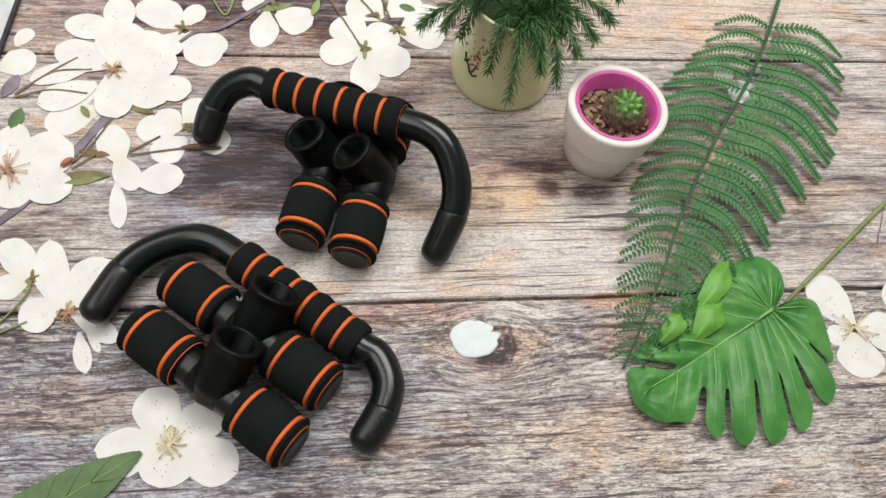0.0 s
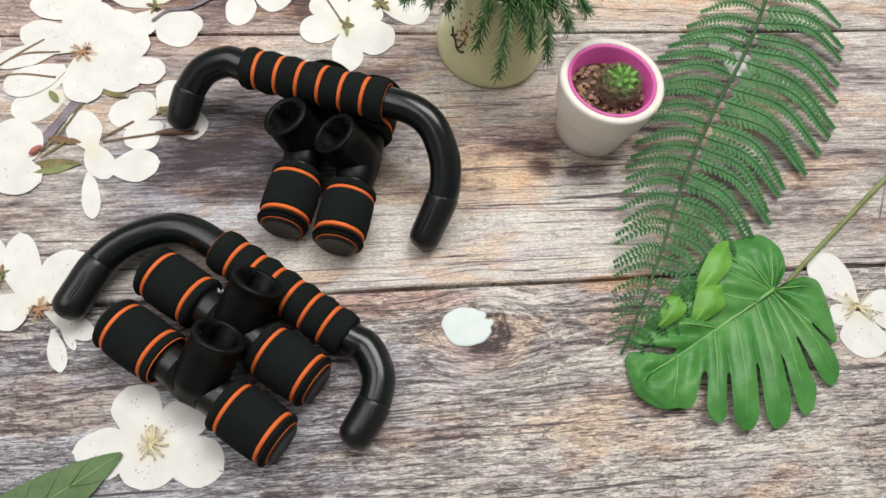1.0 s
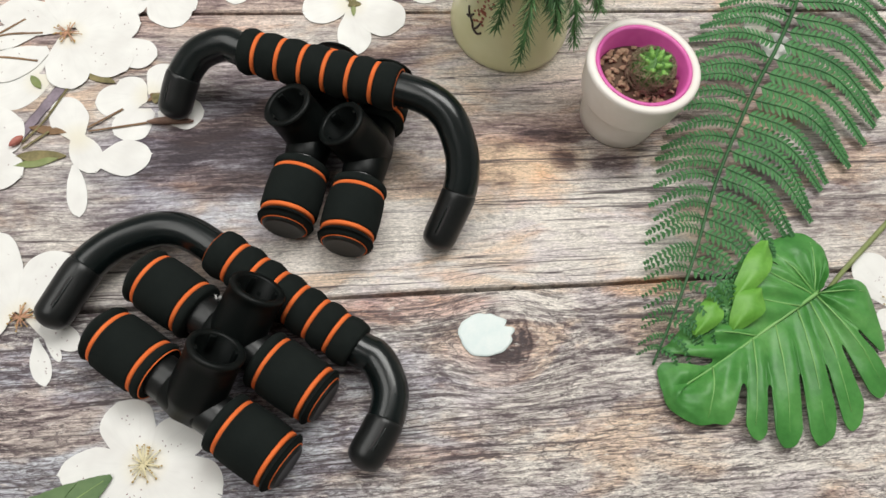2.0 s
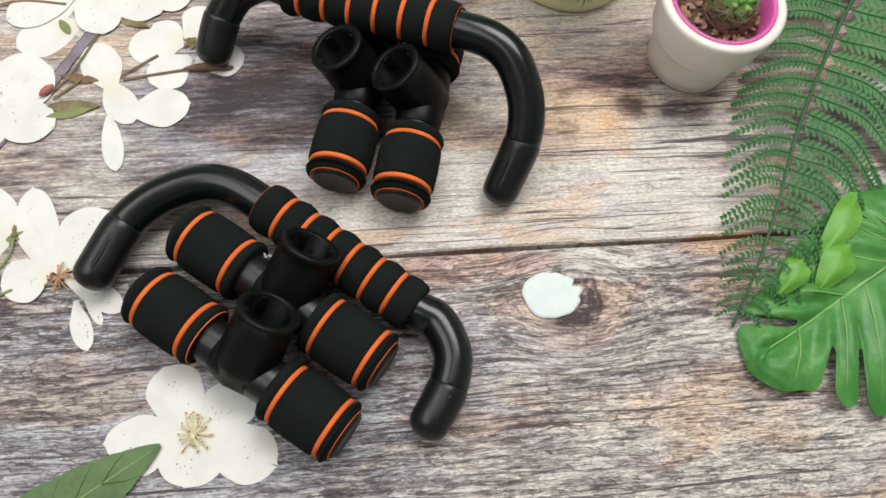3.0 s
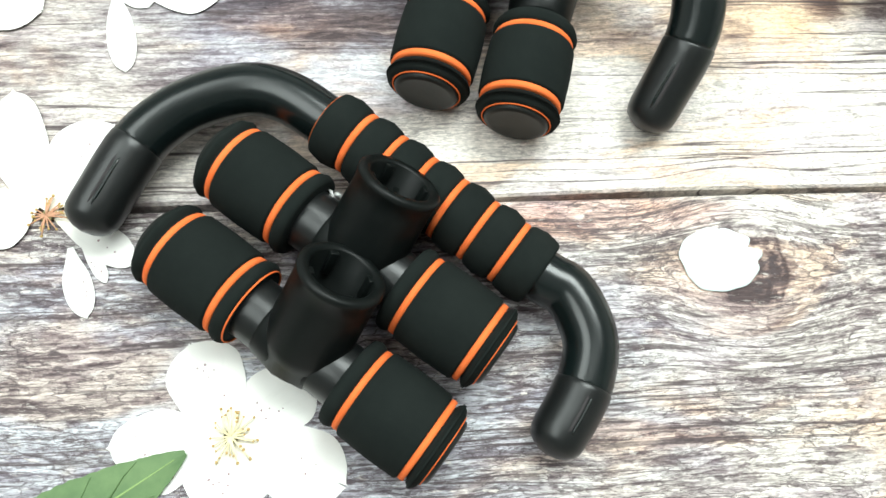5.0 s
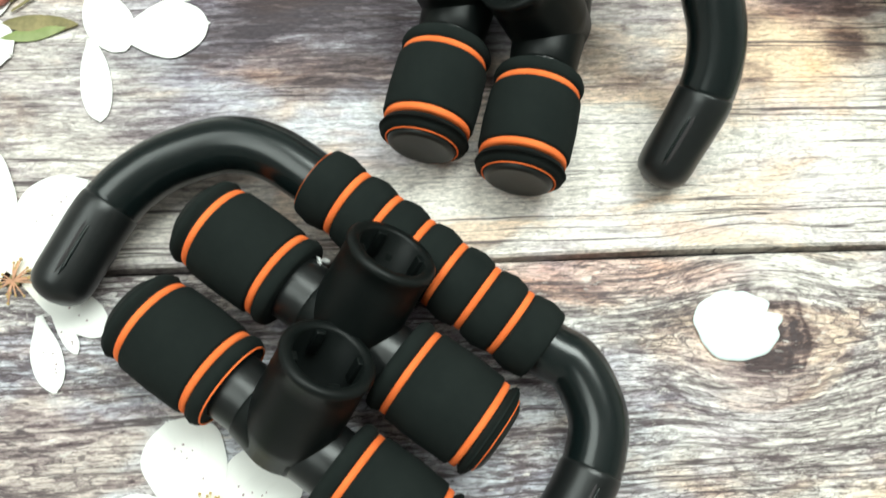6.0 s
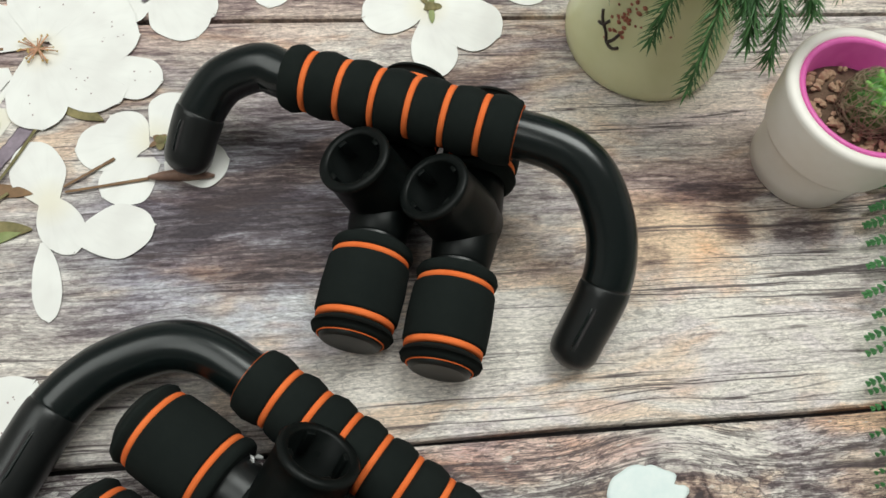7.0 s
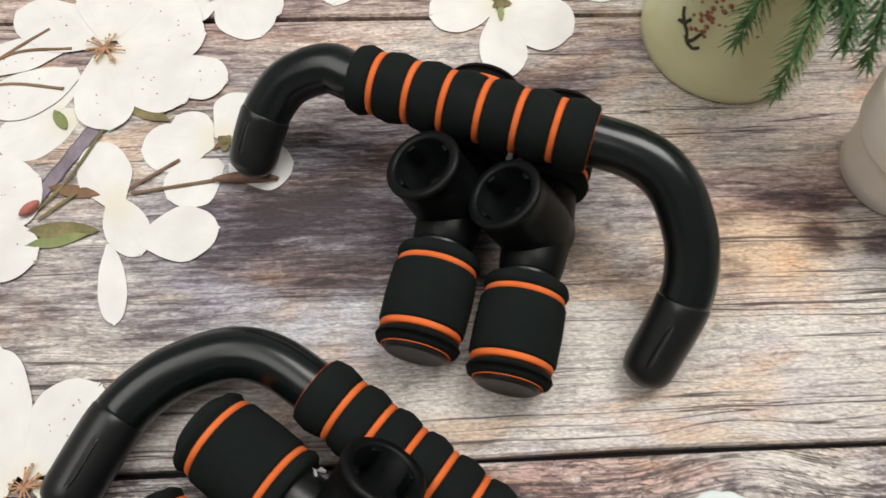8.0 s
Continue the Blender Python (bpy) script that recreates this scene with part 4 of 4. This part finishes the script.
    part("stem", sweep(bmesh.new(), spline([local(0.322, 0.020, 0.008), local(0.345, 0.040, 0.006), (local(0.398, 0.082, 0.004)), local(0.451, 0.124, 0.004)], 10), [0.0016 + 0.0006 * i / 30 for i in range(31)], 10), M_STEM, leaf, "long green stem")
    part("thread", sweep(bmesh.new(), spline([local(0.4505, 0.124, 0.004), local(0.443, 0.106, 0.002), local(0.433, 0.086, 0.001)], 6), 0.0004, 5), M_TWIG, leaf, "fine dark thread at the stem's end")

    def folded(p, q, r, wide):
        p, q, r = Vector(local(*p)), Vector(local(*q)), Vector(local(*r))
        cc = spline([p, q, r], 8)

        def f(u, v):
            x = u * (len(cc) - 1)
            i = min(int(x), len(cc) - 2)
            o = cc[i].lerp(cc[i + 1], x - i)
            d = (cc[i + 1] - cc[i]).normalized()
            n = Vector((-d.y, d.x, 0))
            w = wide * math.sin(math.pi * min(1, 0.06 + 0.92 * u)) ** 0.75
            b = 2 * v - 1
            return o + n * b * w + Vector((0, 0, 0.0035 * (1 - abs(b) ** 1.2) + 0.0006 * math.sin(9 * u + 4 * b)))
        return f
    for path, wide in ((((0.284, 0.060, 0.014), (0.270, 0.040, 0.020), (0.247, 0.014, 0.014)), 0.0095), (((0.270, 0.024, 0.014), (0.258, 0.012, 0.019), (0.244, -0.005, 0.012)), 0.0110),
                       (((0.236, 0.018, 0.016), (0.228, 0.006, 0.020), (0.215, -0.008, 0.014)), 0.0085)):
        part("folded_lobe", sheet(bmesh.new(), folded(*path, wide), 20, 8, 0.0006), M_FOLD, leaf, "folded lobe with bright green underside")


split_leaf()


# ---- blossoms ----
def petal(bm, x0, y0, deg, length, width, z0, rg):
    """A broad petal with a short claw, a rounded uneven tip and now and then a notch, lying nearly flat."""
    notch = rg.choice((0.0, 0.0, 0.03, 0.07))
    ph, ph2, skew = rg.uniform(0, 6), rg.uniform(0, 6), rg.uniform(-0.10, 0.10)
    c, s = math.cos(radians(deg)), math.sin(radians(deg))

    def f(u, v):
        b = 2 * v - 1
        e = min(1.0, u * 1.02)
        spread = (0.22 + 0.78 * math.sin(math.pi * 0.5 * e / 0.58) ** 1.15) if e < 0.58 else math.sqrt(max(0.0, 1 - ((e - 0.58) / 0.4205) ** 2.1))
        spread *= 1 + 0.045 * math.sin(7 * u + ph + 3 * b) + 0.018 * math.sin(15 * u + ph2) * abs(b)
        x = length * (u - notch * math.exp(-((b - skew) / 0.28) ** 2) * u ** 7 + 0.010 * math.sin(4 * b + ph) * u ** 5)
        y = b * 0.5 * width * spread + skew * length * u * (1 - u) * 1.2
        z = z0 + 0.00012 * (1 - b * b) * math.sin(math.pi * u)
        return Vector((x0 + c * x - s * y, y0 + s * x + c * y, z))
    return sheet(bm, lambda u, v: f(1 - (1 - u) ** 1.5, v), 22, 12, 0.00010)


def blossom(x, y, petals, z=0.0004, stamens=22, size=0.011, heart=True, label="white cherry blossom with pale yellow stamens lying on the boards", seed=0, thread=None):
    """petals: where each begins from the middle, its direction, length and width; the last lies on top."""
    rg = random.Random(seed)
    b = thing("blossom", label, "blossom", pose(x, y, 0), "white blossoms")
    for i, (px, py, deg, length, width) in enumerate(petals):
        p = part("petal", petal(bmesh.new(), px, py, deg, length, width, z + 0.00009 * i, rg), M_PETAL, b)
        if heart:
            for k in range(rg.randint(3, 7)):
                t, w = rg.uniform(0.35, 0.8), rg.uniform(-0.2, 0.2)
                a = radians(deg)
                q = Vector((px + math.cos(a) * length * t - math.sin(a) * width * w, py + math.sin(a) * length * t + math.cos(a) * width * w, z + 0.0002 + 0.00009 * i))
                bm = bmesh.new()
                bmesh.ops.create_icosphere(bm, subdivisions=1, radius=rg.uniform(0.00030, 0.00055))
                part("speck", bm, M_SPECK, p, m=Matrix.Translation(q) @ Matrix.Diagonal((1, 1, 0.3, 1)))
    z += 0.00009 * len(petals)
    if heart:
        bm = bmesh.new()
        lathe(bm, [(0.001, z), (0.0030, z + 0.0009), (0.0022, z + 0.0014), (0.0008, z + 0.0016)], 12)
        part("calyx", bm, M_CALYX, b, "olive-brown flower centre")
        for k in range(stamens):
            a, L = rg.uniform(0, 2 * math.pi), size * rg.uniform(0.55, 1.25)
            d = Vector((math.cos(a), math.sin(a), 0))
            pts = [Vector((0, 0, z + 0.0014)), d * L * 0.5 + Vector((0, 0, z + 0.0019)), d * L + Vector((0, 0, z + 0.0019))]
            st = part("stamen", sweep(bmesh.new(), pts, [0.00042, 0.00034, 0.0003], 5), thread or M_STAMEN, b)
            bm = bmesh.new()
            bmesh.ops.create_icosphere(bm, subdivisions=1, radius=rg.uniform(0.0005, 0.0008))
            part("anther", bm, M_ANTHER, st, m=Matrix.Translation(pts[-1]))
    return b


SIDE = "white cherry blossom seen from behind, with olive calyx, on the boards"
blossom(-0.223, 0.253, [(-0.021, 0.003, -163, 0.050, 0.023), (-0.013, -0.014, -152, 0.050, 0.030), (-0.005, 0.042, 164, 0.048, 0.029), (-0.001, 0.043, 101, 0.046, 0.028), (0.000, 0.006, 159, 0.057, 0.034), (0.029, -0.013, -11, 0.038, 0.029), (0.020, 0.010, 2, 0.032, 0.034), (0.005, 0.005, 41, 0.049, 0.051), (0.002, 0.000, -38, 0.055, 0.040), (0.000, 0.006, 89, 0.051, 0.043), (-0.003, -0.003, -76, 0.049, 0.032)], stamens=26, size=0.009, z=0.0012, label="large white double cherry blossom with brown-yellow stamens", seed=6, thread=M_STAMENRED)
blossom(-0.237, 0.211, [(0.005, 0.003, -152, 0.044, 0.031), (0.001, 0.021, -143, 0.035, 0.024)], heart=False, z=0.0003, label=SIDE, seed=5)
blossom(-0.168, 0.304, [(-0.001, 0.003, 148, 0.053, 0.037), (0.001, 0.005, 73, 0.027, 0.020), (-0.004, -0.004, -117, 0.030, 0.026), (0.001, -0.004, -54, 0.046, 0.034), (0.005, -0.005, -32, 0.038, 0.027)], heart=False, z=0.0005, label=SIDE, seed=9)
blossom(-0.159, 0.197, [(0.003, -0.013, -141, 0.033, 0.028), (-0.002, 0.000, -171, 0.037, 0.030), (-0.003, -0.006, 134, 0.029, 0.022), (0.001, 0.000, 58, 0.032, 0.030), (0.007, -0.017, 7, 0.033, 0.027)], heart=False, z=0.0007, label=SIDE, seed=13)
blossom(-0.206, 0.161, [(0.000, -0.022, -79, 0.042, 0.014), (0.002, -0.004, 114, 0.043, 0.026), (-0.003, 0.005, -61, 0.039, 0.021), (0.013, -0.020, 9, 0.040, 0.029)], heart=False, z=0.0009, label=SIDE, seed=14)
blossom(-0.290, 0.149, [(-0.001, -0.003, -62, 0.034, 0.030), (-0.001, 0.001, 178, 0.031, 0.033), (0.003, 0.002, 31, 0.049, 0.044), (-0.002, 0.003, 91, 0.044, 0.027), (0.006, -0.002, -21, 0.048, 0.033)], stamens=24, size=0.016, z=0.0012, label="white cherry blossom with reddish stamens at a cluster's side", seed=4, thread=M_STAMENRED)
blossom(-0.318, 0.251, [(-0.002, 0.002, 27, 0.033, 0.030)], heart=False, z=0.0008, label="single white blossom petal on the boards", seed=8)
blossom(-0.309, 0.279, [(-0.001, 0.000, 66, 0.022, 0.016)], heart=False, z=0.0004, label="single white blossom petal on the boards", seed=28)
blossom(-0.225, 0.026, [(0.011, -0.014, -72, 0.033, 0.012), (0.015, -0.011, -56, 0.023, 0.006), (0.002, 0.002, -33, 0.044, 0.016), (-0.003, 0.004, 55, 0.049, 0.035), (-0.007, 0.004, 105, 0.060, 0.025), (-0.005, 0.008, -149, 0.031, 0.028)], stamens=28, size=0.008, z=0.0010, label="white cherry blossom with reddish stamens, beside a bar handle", seed=2, thread=M_STAMENRED)
blossom(-0.256, 0.052, [(-0.001, 0.000, -168, 0.024, 0.022), (0.002, 0.001, 128, 0.044, 0.025)], heart=False, z=0.0003, label=SIDE, seed=3)
blossom(-0.141, -0.070, [(-0.014, -0.008, -139, 0.020, 0.010), (0.000, 0.003, 30, 0.038, 0.031), (-0.002, 0.001, -175, 0.048, 0.027), (0.002, -0.001, -24, 0.049, 0.033), (-0.001, 0.002, 116, 0.041, 0.033), (0.000, -0.003, -98, 0.027, 0.035)], stamens=32, size=0.010, seed=1)
blossom(-0.010, 0.286, [(0.001, 0.004, 122, 0.041, 0.036), (0.006, 0.004, 47, 0.034, 0.036), (0.000, 0.000, -168, 0.039, 0.033), (0.000, -0.005, -86, 0.047, 0.026), (0.003, 0.000, -28, 0.045, 0.041)], heart=False, z=0.0009, label=SIDE, seed=11)
blossom(0.010, 0.326, [(-0.001, -0.002, 139, 0.040, 0.037), (0.005, 0.003, 42, 0.039, 0.034)], heart=False, z=0.0005, label=SIDE, seed=12)
blossom(0.026, 0.308, [(0.002, 0.004, 36, 0.048, 0.032), (0.000, 0.000, -7, 0.042, 0.035)], heart=False, z=0.0007, label=SIDE, seed=22)
blossom(-0.097, 0.331, [(0.000, 0.003, 166, 0.025, 0.021), (0.008, -0.003, -23, 0.036, 0.036), (-0.001, -0.002, -95, 0.045, 0.026)], heart=False, z=0.0005, label=SIDE, seed=10)
blossom(0.386, 0.008, [(-0.001, 0.000, -155, 0.026, 0.017), (0.000, 0.001, 115, 0.050, 0.036), (0.000, -0.004, -96, 0.039, 0.038), (0.003, 0.000, -9, 0.043, 0.035)], stamens=18, size=0.016, label="white four-petalled blossom with pale stamens beside a leaf", seed=15)
blossom(0.440, 0.032, [(0, 0, 162, 0.020, 0.025)], heart=False, label="single white blossom petal on the boards", seed=16)
fallen = thing("fallen_petal", "cool white fallen petal with a torn edge, beside a knot", "petal", pose(0.0755, 0.0030, 0, 0, 0, 2))


def torn_disc():
    bm = lathe(bmesh.new(), [(0.001, 0.0015), (0.4, 0.00146), (0.7, 0.00136), (0.88, 0.00126), (1.0, 0.0011), (1.0, 0.0009), (0.001, 0.0009)], 72)
    for vert in bm.verts:
        a, q = math.atan2(vert.co.y, vert.co.x), math.hypot(vert.co.x, vert.co.y)
        r = 1 + 0.035 * math.sin(3 * a + 1) + 0.025 * math.sin(5 * a) + 0.012 * math.sin(11 * a)
        for at, deep, wide in ((0.42, 0.26, 0.13), (-0.15, 0.09, 0.13), (1.5, 0.05, 0.10)):
            d = (a - at + math.pi) % (2 * math.pi) - math.pi
            r -= deep * math.exp(-(d / wide) ** 2)
        r = 1 + (r - 1) * q ** 3
        vert.co.x, vert.co.y = 0.0192 * q * r * math.cos(a), 0.0152 * q * r * math.sin(a)
    return bm


part("petal_blade", torn_disc(), M_COOLPETAL, fallen)
blossom(0.337, 0.261, [(0, 0, -46, 0.033, 0.030), (-0.008, 0.016, -50, 0.020, 0.024)], heart=False, z=0.0003, label="fallen white petal under the fern", seed=18)


# ---- twigs, stems, buds and small leaves among the blossoms ----
def strand(name, label, pts, r0, r1, mat, z=0.0022, flat=0.3):
    c = spline([(x, y, z) for x, y in pts], 8)
    n = len(c) - 1
    rg = random.Random(len(label) + int(1000 * abs(pts[0][0])))
    s = thing(name, label, name)
    part("stalk", sweep(bmesh.new(), c, [(r0 + (r1 - r0) * i / n) * rg.uniform(0.92, 1.10) for i in range(n + 1)], 8), mat, s, m=Matrix.Diagonal((1, 1, flat, 1)))
    return s


strand("twig", "grey-violet twig lying among white blossoms", [(-0.290, 0.101), (-0.272, 0.121), (-0.248, 0.159), (-0.233, 0.186), (-0.223, 0.204), (-0.212, 0.221)], 0.0034, 0.0042, M_TWIG, 0.0060, 0.1)
strand("twig", "thin grey-brown twig joining white blossoms", [(-0.172, 0.288), (-0.160, 0.300), (-0.141, 0.304), (-0.119, 0.321), (-0.085, 0.351)], 0.0014, 0.0028, M_TWIG, 0.0100, 0.2)
for pts, mt in (([(-0.300, 0.226), (-0.276, 0.250), (-0.256, 0.267)], M_BROWNSTEM), ([(-0.300, 0.225), (-0.274, 0.250), (-0.242, 0.254)], M_BROWNSTEM), ([(-0.300, 0.222), (-0.273, 0.231), (-0.242, 0.228)], M_BROWNSTEM),
                ([(-0.243, 0.157), (-0.230, 0.176), (-0.213, 0.215)], M_CALYX), ([(-0.242, 0.152), (-0.226, 0.166)], M_CALYX), ([(-0.200, 0.169), (-0.177, 0.185)], M_BROWNSTEM), ([(-0.199, 0.166), (-0.159, 0.173)], M_BROWNSTEM),
                ([(-0.012, 0.292), (-0.031, 0.329), (-0.045, 0.354)], M_BROWNSTEM), ([(0.017, 0.324), (0.008, 0.355)], M_BROWNSTEM), ([(0.001, 0.331), (-0.015, 0.354)], M_BROWNSTEM),
                ([(-0.275, 0.009), (-0.251, 0.020)], M_STEM), ([(-0.275, 0.012), (-0.257, 0.039), (-0.254, 0.056)], M_STEM), ([(-0.150, 0.345), (-0.135, 0.322), (-0.128, 0.345)], M_RIBLIGHT)):
    strand("flower_stem", "thin flower stem between white blossoms", pts, 0.0007, 0.0009, mt, 0.0060)


def small_leaf(name, label, x, y, deg, length, width, mat, z=0.0011, teeth=0):
    l = thing(name, label, name, pose(x, y, 0, 0, 0, deg))

    def f(u, v):
        b = 2 * v - 1
        w = 0.5 * width * math.sin(math.pi * min(1.0, 0.02 + 0.97 * u)) ** 0.8
        if teeth:
            w *= 1 + 0.07 * ((u * teeth) % 1.0 - 0.5)
        return Vector((length * u, b * w, z + 0.0006 * (1 - abs(b)) + 0.0004 * math.sin(9 * u)))
    part("leaf_blade", sheet(bmesh.new(), f, 60 if teeth else 12, 6, 0.0005), mat, l)
    if teeth:
        part("rib", sweep(bmesh.new(), [(length * u, 0, z + 0.0008) for u in (0, 0.2, 0.4, 0.6, 0.8, 0.97)], [0.0012, 0.0011, 0.0009, 0.0007, 0.0005, 0.0002], 6), M_RIBLIGHT, l, "pale rib")
        for k in range(7):
            for s in (-1, 1):
                u = 0.12 + 0.11 * k
                part("rib", sweep(bmesh.new(), [f(u, 0.5) + Vector((0, 0, 0.0002)), f(u + 0.07, 0.5 + s * 0.26) + Vector((0, 0, 0.0002)), f(min(0.97, u + 0.11), 0.5 + s * 0.44) + Vector((0, 0, 0.0002))], [0.0004, 0.0003, 0.0001], 5), M_LEAF, l)
    return l


small_leaf("leaf", "serrated green leaf overlapping a white blossom", -0.293, -0.163, 33, 0.160, 0.041, M_LEAF, 0.0024, 34)
for x, y, deg, L, W, mt in ((-0.296, 0.190, 80, 0.022, 0.012, M_LEAF), (-0.245, 0.215, -55, 0.014, 0.006, M_STEM), (-0.246, 0.146, 0, 0.034, 0.010, M_CALYX), (-0.104, 0.330, 15, 0.030, 0.008, M_STEM),
                            (-0.056, 0.325, 75, 0.022, 0.007, M_RIBLIGHT), (-0.214, 0.222, -25, 0.032, 0.009, M_CALYX), (-0.240, 0.170, -10, 0.026, 0.007, M_BROWNSTEM), (-0.246, 0.138, 12, 0.030, 0.007, M_STEM),
                            (-0.310, 0.222, 70, 0.026, 0.012, M_TWIG), (0.026, 0.342, -20, 0.016, 0.009, M_LEAF), (-0.125, 0.318, 30, 0.020, 0.008, M_BROWNSTEM)):
    small_leaf("leaflet", "small green-brown leaflet among white blossoms", x, y, deg, L, W, mt)


def calyx(x, y, r, turn, seed):
    """Back of a blossom: a low hub with five uneven sepals."""
    rg = random.Random(seed)
    c = thing("calyx", "olive-brown calyx at the back of a white blossom", "calyx", pose(x, y, 0.0014, 0, 0, turn), "calyxes")
    part("hub", lathe(bmesh.new(), [(0.0001, 0.0), (r * 0.42, 0.0002), (r * 0.34, 0.0010), (r * 0.10, 0.0016)], 12), M_CALYX, c)
    for k in range(5):
        a, L, W = radians(72 * k + rg.uniform(-30, 30)), r * rg.uniform(0.45, 1.35), r * rg.uniform(0.28, 0.62)

        def f(u, v, a=a, L=L, W=W):
            w = 0.5 * W * math.sin(math.pi * (0.12 + 0.86 * u)) ** 0.7 * (2 * v - 1)
            x0 = L * (0.15 + 0.85 * u)
            return Vector((math.cos(a) * x0 - math.sin(a) * w, math.sin(a) * x0 + math.cos(a) * w, 0.0009 - 0.0005 * u))
        part("sepal", sheet(bmesh.new(), f, 6, 4, 0.0003), (M_CALYX, M_BROWNSTEM, M_STEM)[rg.randint(0, 2)], c)


for n, (x, y, r) in enumerate(((-0.007, 0.286, 0.0115), (0.024, 0.312, 0.0100), (0.004, 0.328, 0.0095), (-0.171, 0.305, 0.0090), (-0.155, 0.196, 0.0095), (-0.092, 0.337, 0.0080), (-0.254, 0.055, 0.0070))):
    calyx(x, y, 0.82 * r, 31 * n, 50 + n)


def bud(label, pts, r, mat):
    b = thing("bud", label, "bud")
    c = spline(pts, 8)
    n = len(c) - 1
    part("bud_body", sweep(bmesh.new(), c, [max(0.0003, r * math.sin(math.pi * (0.04 + 0.92 * i / n)) ** 0.7) for i in range(n + 1)], 12), mat, b)


bud("long brown flower bud beside a handle's end cap", [(-0.159, 0.173, 0.0030), (-0.143, 0.174, 0.0030), (-0.126, 0.1735, 0.0030)], 0.0030, M_BUDBROWN)
bud("small red bud on a twig", [(-0.250, 0.153, 0.004), (-0.246, 0.157, 0.004), (-0.242, 0.161, 0.004)], 0.0026, M_BUDRED)

# ---- pale sheet whose dark-edged side enters at a corner ----
flat = thing("printed_sheet", "pale grey sheet with a dark edge, lying on the boards", "sheet", pose(-0.318, 0.300, 0, 0, 0, 86.5))
part("sheet_body", box(bmesh.new(), -0.16, 0.16, 0.003, 0.22, 0.0005, 0.004, 0.0006), M_PAPER, flat, smooth=False)
part("edge_strip", box(bmesh.new(), -0.16, 0.16, -0.0005, 0.0026, 0.0005, 0.0048, 0.0006), M_EDGE, flat, "dark edge strip", smooth=False)

# ---- boards of the table top ----
PITCH, SEAM = 0.245, 0.034
rng = random.Random(2)
for k in range(-3, 4):
    y0, y1 = SEAM + k * PITCH + 0.0015, SEAM + (k + 1) * PITCH - 0.0015
    bm = bmesh.new()
    nx = 96
    rows = []
    for i in range(nx + 1):
        x = -1.0 + 2.0 * i / nx
        a = y0 + 0.0010 * noise.noise(Vector((x * 9, k * 3.1, 0)))
        b = y1 + 0.0010 * noise.noise(Vector((x * 9, k * 3.1 + 7, 0)))
        rows.append([bm.verts.new(p) for p in ((x, a, -0.0105), (x, a, -0.0014), (x, a + 0.0012, 0.0), (x, b - 0.0012, 0.0), (x, b, -0.0014), (x, b, -0.0105))])
    for p, q in zip(rows, rows[1:]):
        for j in range(5):
            bm.faces.new((p[j], q[j], q[j + 1], p[j + 1]))
        bm.faces.new((p[5], q[5], q[0], p[0]))
    bm.faces.new(rows[0])
    bm.faces.new(list(reversed(rows[-1])))
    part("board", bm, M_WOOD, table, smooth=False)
